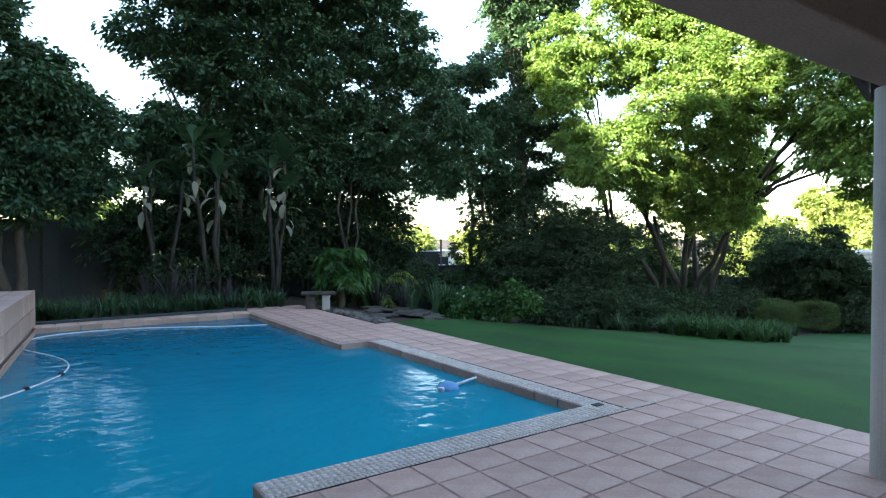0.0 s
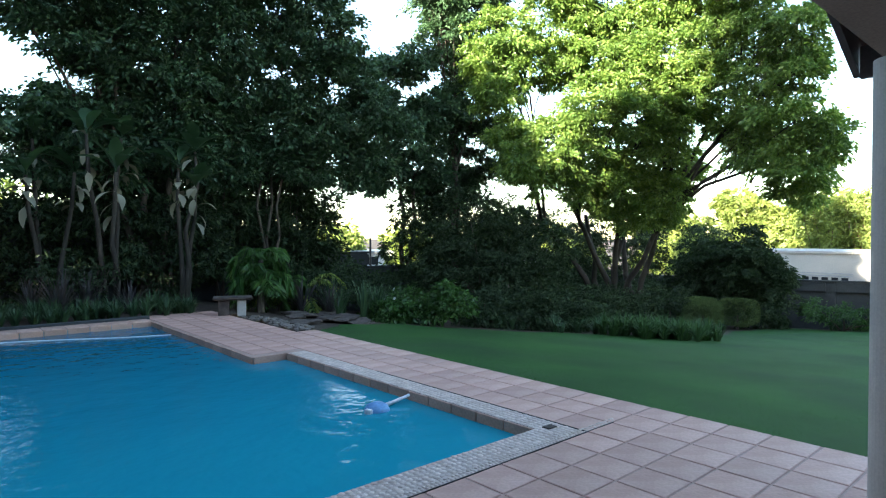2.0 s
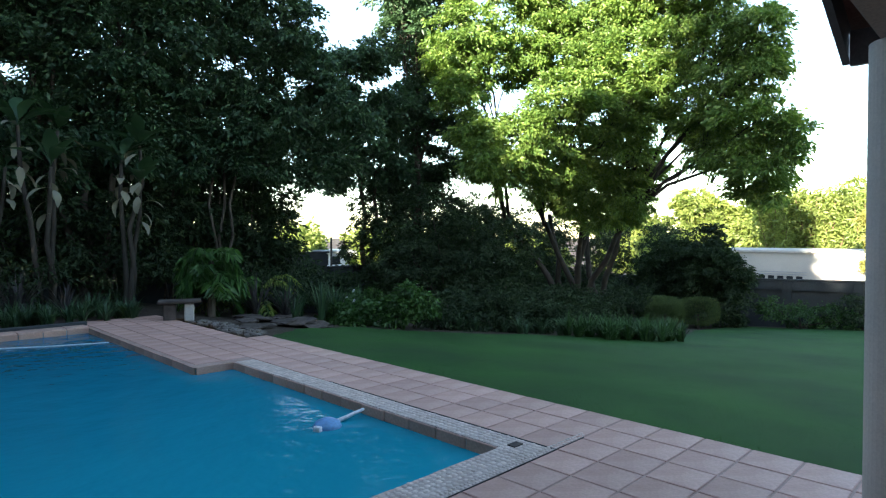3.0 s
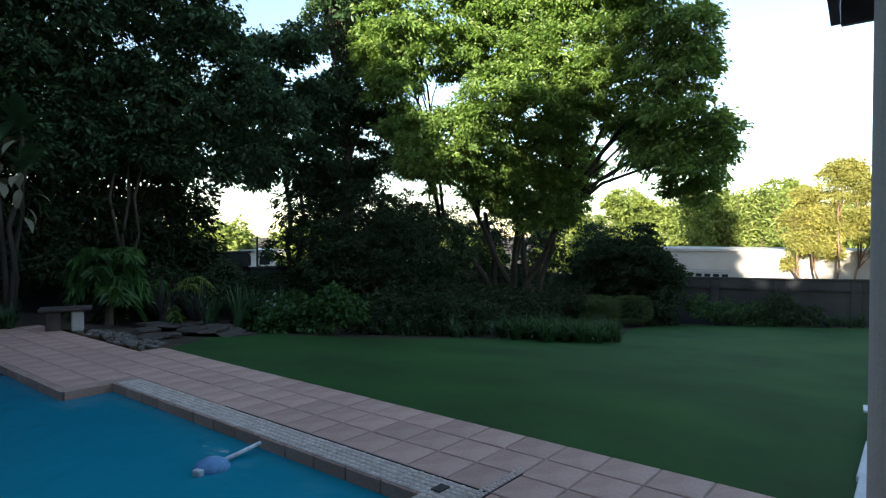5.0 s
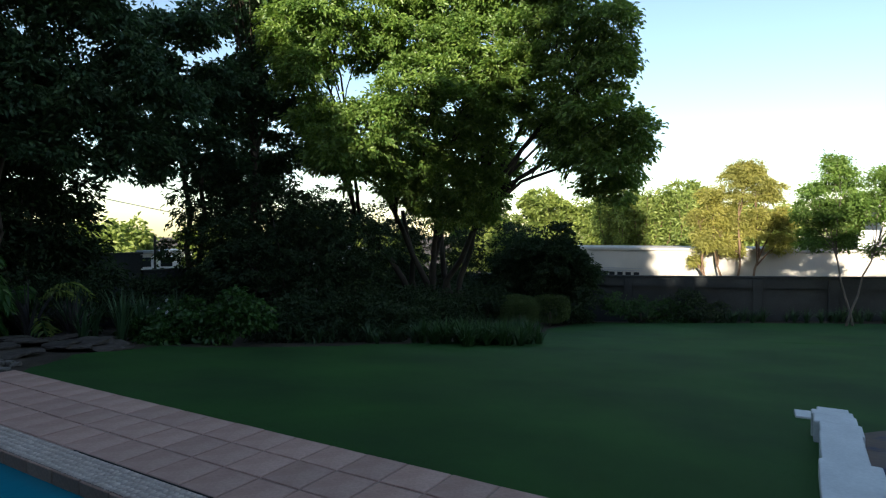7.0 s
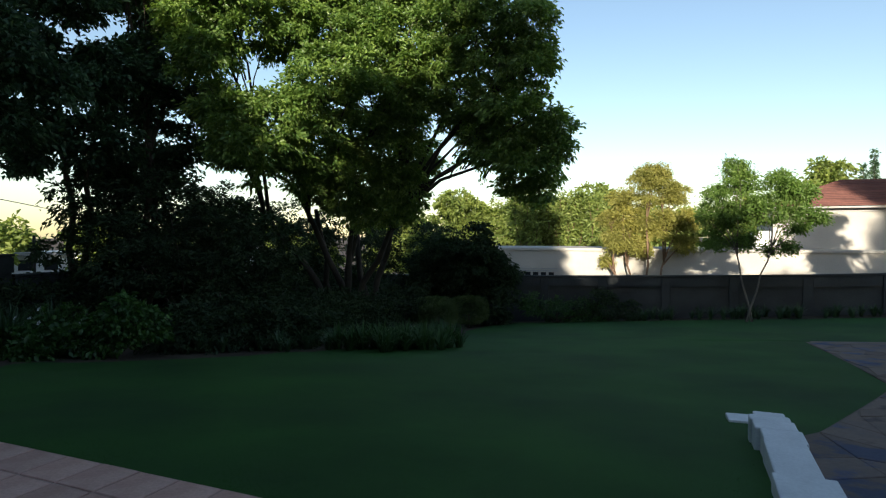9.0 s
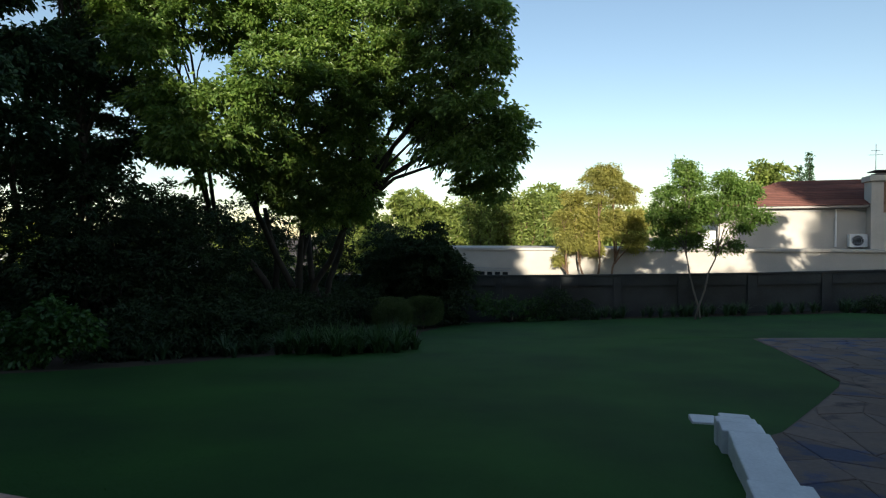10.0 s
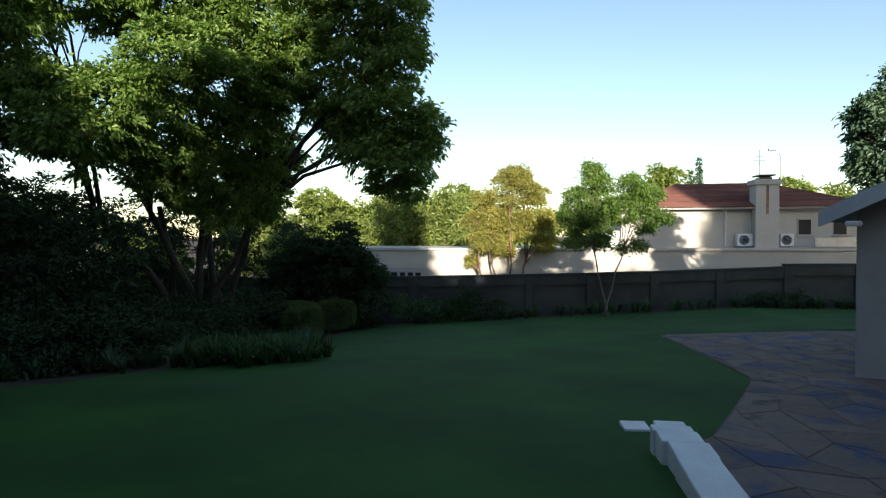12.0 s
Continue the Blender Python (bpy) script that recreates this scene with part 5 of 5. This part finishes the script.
for k, (x, y, h, r, leaf) in enumerate(((62, 17.2, 8.6, 3.9, M_LEAF_FAR), (62, 11.4, 8.4, 3.9, M_LEAF_FAR), (49, 4.0, 6.2, 2.8, M_LEAF_FAR), (62, 22.2, 8.8, 4.1, M_LEAF_FAR), (44, 20.5, 6.6, 3.0, M_LEAF_FAR), (48, 0.5, 7.0, 2.8, M_LEAF_FAR), (46, -9.0, 10.2, 2.2, M_LEAF_FAR), (47, -4.6, 7.6, 2.4, M_LEAF_FAR),
                                      (51, -20.8, 9.2, 2.4, M_LEAF_FAR), (51, -24.5, 8.2, 2.6, M_LEAF_FAR), (38, 27.0, 4.9, 3.0, M_LEAF_FAR), (33, 31.0, 4.9, 3.0, M_LEAF_FAR), (26, 34.0, 4.8, 3.0, M_LEAF_FAR), (20, 36.0, 5.0, 3.0, M_LEAF_FAR), (13, 37.0, 5.0, 3.0, M_LEAF_FAR), (6, 37.0, 5.2, 3.2, M_LEAF_FAR), (-2, 36.0, 7.0, 3.4, M_LEAF_FAR), (52, 26.0, 7.5, 3.4, M_LEAF_FAR), (60, 9.0, 9.0, 4.0, M_LEAF_FAR), (16, 33.0, 4.6, 3.0, M_LEAF_FAR), (10, 34.0, 4.6, 3.0, M_LEAF_FAR), (24, 31.0, 4.8, 3.0, M_LEAF_FAR), (-0.4, 21.0, 5.6, 2.2, M_LEAF_FAR), (-4.2, 21.5, 5.4, 2.2, M_LEAF_FAR))):
    far_tree("leafy sunlit tree beyond the neighbouring roofs", (x, y, -3.0), h, r, 140 + k, leaf)


def bamboo(at, seed):
    """A clump of thin upright canes, each with leaves along its upper part."""
    rng = np.random.default_rng(seed)
    t = thing("bamboo", "sunlit yellow-green bamboo clump with reddish canes beyond the roof", "bamboo", at, group="bamboo stand")
    places, ways = [], []
    for _ in range(16):
        a, lean = rng.uniform(0, math.tau), rng.uniform(0.2, 1.4)
        foot, tip = np.array([rng.normal() * 0.35, rng.normal() * 0.35, 0]), np.array([lean * math.cos(a), lean * math.sin(a), rng.uniform(5.0, 7.4)])
        part("cane", tube(bmesh.new(), bent(foot, foot + tip, rng, 0.05, 5), [0.05, 0.045, 0.04, 0.03, 0.015], 5), M_BARKWARM, t)
        u = rng.uniform(0.5, 1.05, (260, 1))
        places.append(foot + tip * u + rng.normal(size=(260, 3)) * [0.28, 0.28, 0.2])
        ways.append(rng.normal(size=(260, 3)) * [0.7, 0.7, 0.5] + [0, 0, -0.3])
    p, w = np.concatenate(places), np.concatenate(ways)
    link_mesh("foliage", leaf_mesh("foliage", p, w, rng.uniform(0.22, 0.42, len(p)), rng, 0.32), M_LEAF_FAR, t)


for k in range(5):
    bamboo((41.9 + 0.3 * (k % 2), 9.7 + -1.18 * k, -3.0), 190 + k)
tree("evergreen_tree", "tall dark tree rising behind the outbuilding", (17.2, -12.4, -0.9), [(0, 0.3, 3.4)], [(17.1, -9.7, 4.7, 0.61), (17.0, -10.1, 3.9, 0.86), (17.3, -9.7, 3.5, 0.46), (16.9, -10.0, 5.0, 0.57), (17.0, -10.3, 3.0, 0.76), (16.7, -10.6, 4.3, 1.14), (17.2, -9.6, 4.2, 0.34), (17.2, -10.0, 3.0, 0.53), (16.5, -10.6, 5.4, 0.95)], 170, M_LEAF_BLUE, M_BARK, 0.14, 4200, 0.07, shell=0.3, boughs=8)
for x, y, h, r in ((54.7, -14.5, 11.5, 0.36), (52.9, -13.4, 10.2, 0.34)):
    lobes = [(x, y, -3 + h * u, r * (1.1 - 1.5 * abs(u - 0.4) ** 1.5)) for u in np.linspace(0.15, 0.97, 22)]
    tree("cypress", "narrow dark cypress far behind the red roof", (x, y, -3.0), [(0, 0, h * 0.5)], lobes, int(10 * h), M_LEAF_DARK, M_BARK, 0.2, 2600, 0.1, limb_every=5, group="cypresses", twig=0.25)

nb = thing("neighbour_house", "two-storey cream house with a red tiled hipped roof and chimney", "house", (31.0, 0, 0), kind="structure")
part("wall", boxed(0, 8, -16.4, -5.05, -3, 2.72), M_CREAM, nb)
part("cornice", boxed(-0.45, 8.4, -16.9, -4.6, 2.76, 2.86, 0.02), M_GREYPLASTER, nb, "pale grey eaves board")
part("frieze", boxed(-0.04, -0.002, -16.4, -5.05, 2.60, 2.758), M_GREYPLASTER, nb)
part("lower_wall", boxed(-1.4, -0.01, -16.4, 12.5, -3, 0.72), M_CREAM, nb)
part("parapet", boxed(-1.5, -0.01, -16.4, 12.6, 0.722, 0.86, 0.02), M_CREAM, nb, "cream parapet coping")
part("annex", boxed(0.0, 5, -5.04, 12.5, -3, 0.86), M_CREAM, nb)
part("corner_wall", boxed(0.3, 1.6, -5.04, -4.2, 0.86, 1.72), M_WHITE, nb)


def hip_roof():
    """Courses of tiles that step up each slope of the hipped roof."""
    verts, faces = [], []
    x0, x1, y0, y1, z0, zr = -0.55, 8.5, -17.0, -4.5, 2.87, 4.38
    rise = (x1 - x0) / 2
    n = 15
    for k in range(n):
        a, b = k / n, (k + 1) / n
        lift = 0.035
        for sx in range(4):
            def corner(u, side):
                i = rise * u * 0.98
                ax0, ax1, ay0, ay1 = x0 + i, x1 - i, y0 + i * 0.9, y1 - i * 0.9
                return (((ax0, ay0), (ax0, ay1)), ((ax0, ay1), (ax1, ay1)), ((ax1, ay1), (ax1, ay0)), ((ax1, ay0), (ax0, ay0)))[side]
            lo, hi = corner(a, sx), corner(b, sx)
            zl, zh = z0 + (zr - z0) * a + lift, z0 + (zr - z0) * b + 0.005
            q = len(verts)
            verts += [(*lo[0], zl), (*lo[1], zl), (*hi[1], zh), (*hi[0], zh), (*lo[0], zl - lift), (*lo[1], zl - lift)]
            faces += [(q, q + 3, q + 2, q + 1), (q + 4, q, q + 1, q + 5)]
    return from_arrays("roof", np.array(verts), np.array(faces))


link_mesh("roof", hip_roof(), M_ROOFTILE, nb, "red clay tiled hipped roof")
chim = part("chimney", boxed(-0.62, 0.3, -12.33, -11.27, -3.0, 3.92, 0.01), M_CREAM, nb)
part("crown", boxed(-0.72, 0.40, -12.43, -11.17, 3.922, 4.18, 0.03), M_CREAM, chim)
part("cowl", boxed(-0.5, 0.2, -12.05, -11.5, 4.182, 4.30, 0.02), M_FASCIA, chim, "dark metal chimney cowl")
part("cowl_hood", boxed(-0.62, 0.32, -12.18, -11.38, 4.36, 4.42, 0.02), M_FASCIA, chim, "dark metal cowl plate")
part("cowl_post", boxed(-0.3, 0.0, -11.9, -11.65, 4.302, 4.358), M_FASCIA, chim)
part("rust_stain", boxed(-0.627, -0.6205, -11.86, -11.74, 2.5, 3.9), surface("rust", (0.17, 0.09, 0.06), (0.30, 0.19, 0.13), 3, 20, 0.9, 0, 0), chim, "rusty streak")
for y0, y1, z0, z1 in ((-14.0, -13.39, 1.48, 2.26), (-15.58, -14.95, 1.48, 2.20)):
    win = part("window", boxed(-0.05, 0.02, y0, y1, z0, z1, 0.005), M_GREYPLASTER, nb)
    part("pane", boxed(-0.058, -0.051, y0 + 0.03, y1 - 0.03, z0 + 0.03, z1 - 0.03), M_GLASS, win, "dark window pane")
    part("sill", boxed(-0.12, -0.002, y0 - 0.06, y1 + 0.06, z0 - 0.08, z0 - 0.004, 0.01), M_GREYPLASTER, win)
part("downpipe", tube(bmesh.new(), [Vector((-0.06, -10.05, 2.7)), Vector((-0.06, -10.05, 0.95))], [0.04, 0.04], 8), M_WHITE, nb)
part("balcony_screen", boxed(-0.9, -0.85, -16.3, -13.8, 0.9, 1.35, 0.01), M_METAL, nb, "grey balcony screen")
for k in range(16):   # vents along the annex wall
    y = 5.2 + 0.42 * k
    part("window", boxed(-1.43, -1.402, y, y + 0.28, -0.72, -0.42), M_GLASS, nb)
for z in (-0.32, -0.2):
    part("rail", tube(bmesh.new(), [Vector((-1.9, 12.3, z)), Vector((-1.9, 4.9, z))], [0.02, 0.02], 6), M_METAL, nb)


def aircon(y, z, w):
    t = thing("air_conditioner", "white outdoor air conditioning unit on the house wall", "air conditioner", (30.98, y, z), group="air conditioners")
    part("casing", boxed(-0.34, -0.02, -w / 2, w / 2, 0, 0.6, 0.02), M_PLASTIC, t)
    grille = part("grille", lathe(bmesh.new(), [(0.01, 0.0), (0.21, 0.0), (0.23, 0.008), (0.24, 0.0)], 24), M_BLACK, t, "dark round fan grille")
    grille.matrix_local = Matrix.Translation((-0.344, 0.05 * w, 0.3)) @ pose(0, 0, 0, 0, -90, 0)
    for r in (0.08, 0.15, 0.21):
        ring = part("ring", tube(bmesh.new(), [Vector((r * math.cos(a), r * math.sin(a), 0.012)) for a in np.linspace(0, math.tau, 25)], [0.008] * 25, 4), M_PLASTIC, grille)
    part("bracket", boxed(-0.30, 0.0, -w * 0.3, -w * 0.24, -0.04, -0.002), M_METAL, t)
    part("bracket", boxed(-0.30, 0.0, w * 0.24, w * 0.3, -0.04, -0.002), M_METAL, t)


aircon(-10.88, 0.94, 0.72)
aircon(-12.8, 0.94, 0.6)
mast = thing("aerial", "thin rooftop television aerial with crossed rods", "aerial", (31.0, -11.62, 4.42))
part("mast", tube(bmesh.new(), [Vector((0, 0, 0)), Vector((0, 0, 1.25))], [0.018, 0.014], 6), M_METAL, mast)
for z, w in ((0.75, 0.28), (0.95, 0.2)):
    part("rod", tube(bmesh.new(), [Vector((0, -w, z)), Vector((0, w, z))], [0.01, 0.01], 5), M_METAL, mast)
lamp = thing("street_lamp", "tall grey street lamp rising behind the red roof", "street lamp", (44, -17.3, -3.0))
part("pole", tube(bmesh.new(), [Vector((0, 0, 0)), Vector((0, 0, 9.9)), Vector((0, 0.15, 10.25)), Vector((0, 0.4, 10.4))], [0.06, 0.05, 0.045, 0.04], 8), M_METAL, lamp)
part("head", boxed(-0.12, 0.12, 0.3, 0.85, 10.36, 10.5, 0.04), M_METAL, lamp)
white = thing("white_building", "long low white flat-roofed building far beyond the wall", "building", (26.0, 31.0, 0), -28, kind="structure")
part("wall", boxed(-7, 9, 0, 4, -3, 0.35), M_WHITE, white)
part("roof", boxed(-7.2, 9.2, -0.3, 4.2, 0.352, 0.55, 0.02), M_METAL, white)
for k in range(12):
    part("window", boxed(-6.4 + 1.25 * k, -5.7 + 1.25 * k, -0.03, -0.002, -0.5, 0.1), M_GLASS, white)
pole = thing("utility_pole", "thin dark wooden utility pole beyond the boundary wall", "utility pole", (12.6, 20.4, -1.4))
part("shaft", tube(bmesh.new(), [Vector((0, 0, 0)), Vector((0, 0, 2.9))], [0.06, 0.05], 8), M_BLACK, pole)
cable = thing("overhead_cable", "thin overhead cable crossing behind the trees", "cable", (0, 0, 0))
A_END, B_END = Vector((17.85, 43.09, 5.14)), Vector((30.31, 35.25, 2.03))
part("wire", tube(bmesh.new(), [A_END.lerp(B_END, u) for u in np.linspace(-0.6, 1.4, 11)], [0.03] * 11, 5), M_BLACK, cable)
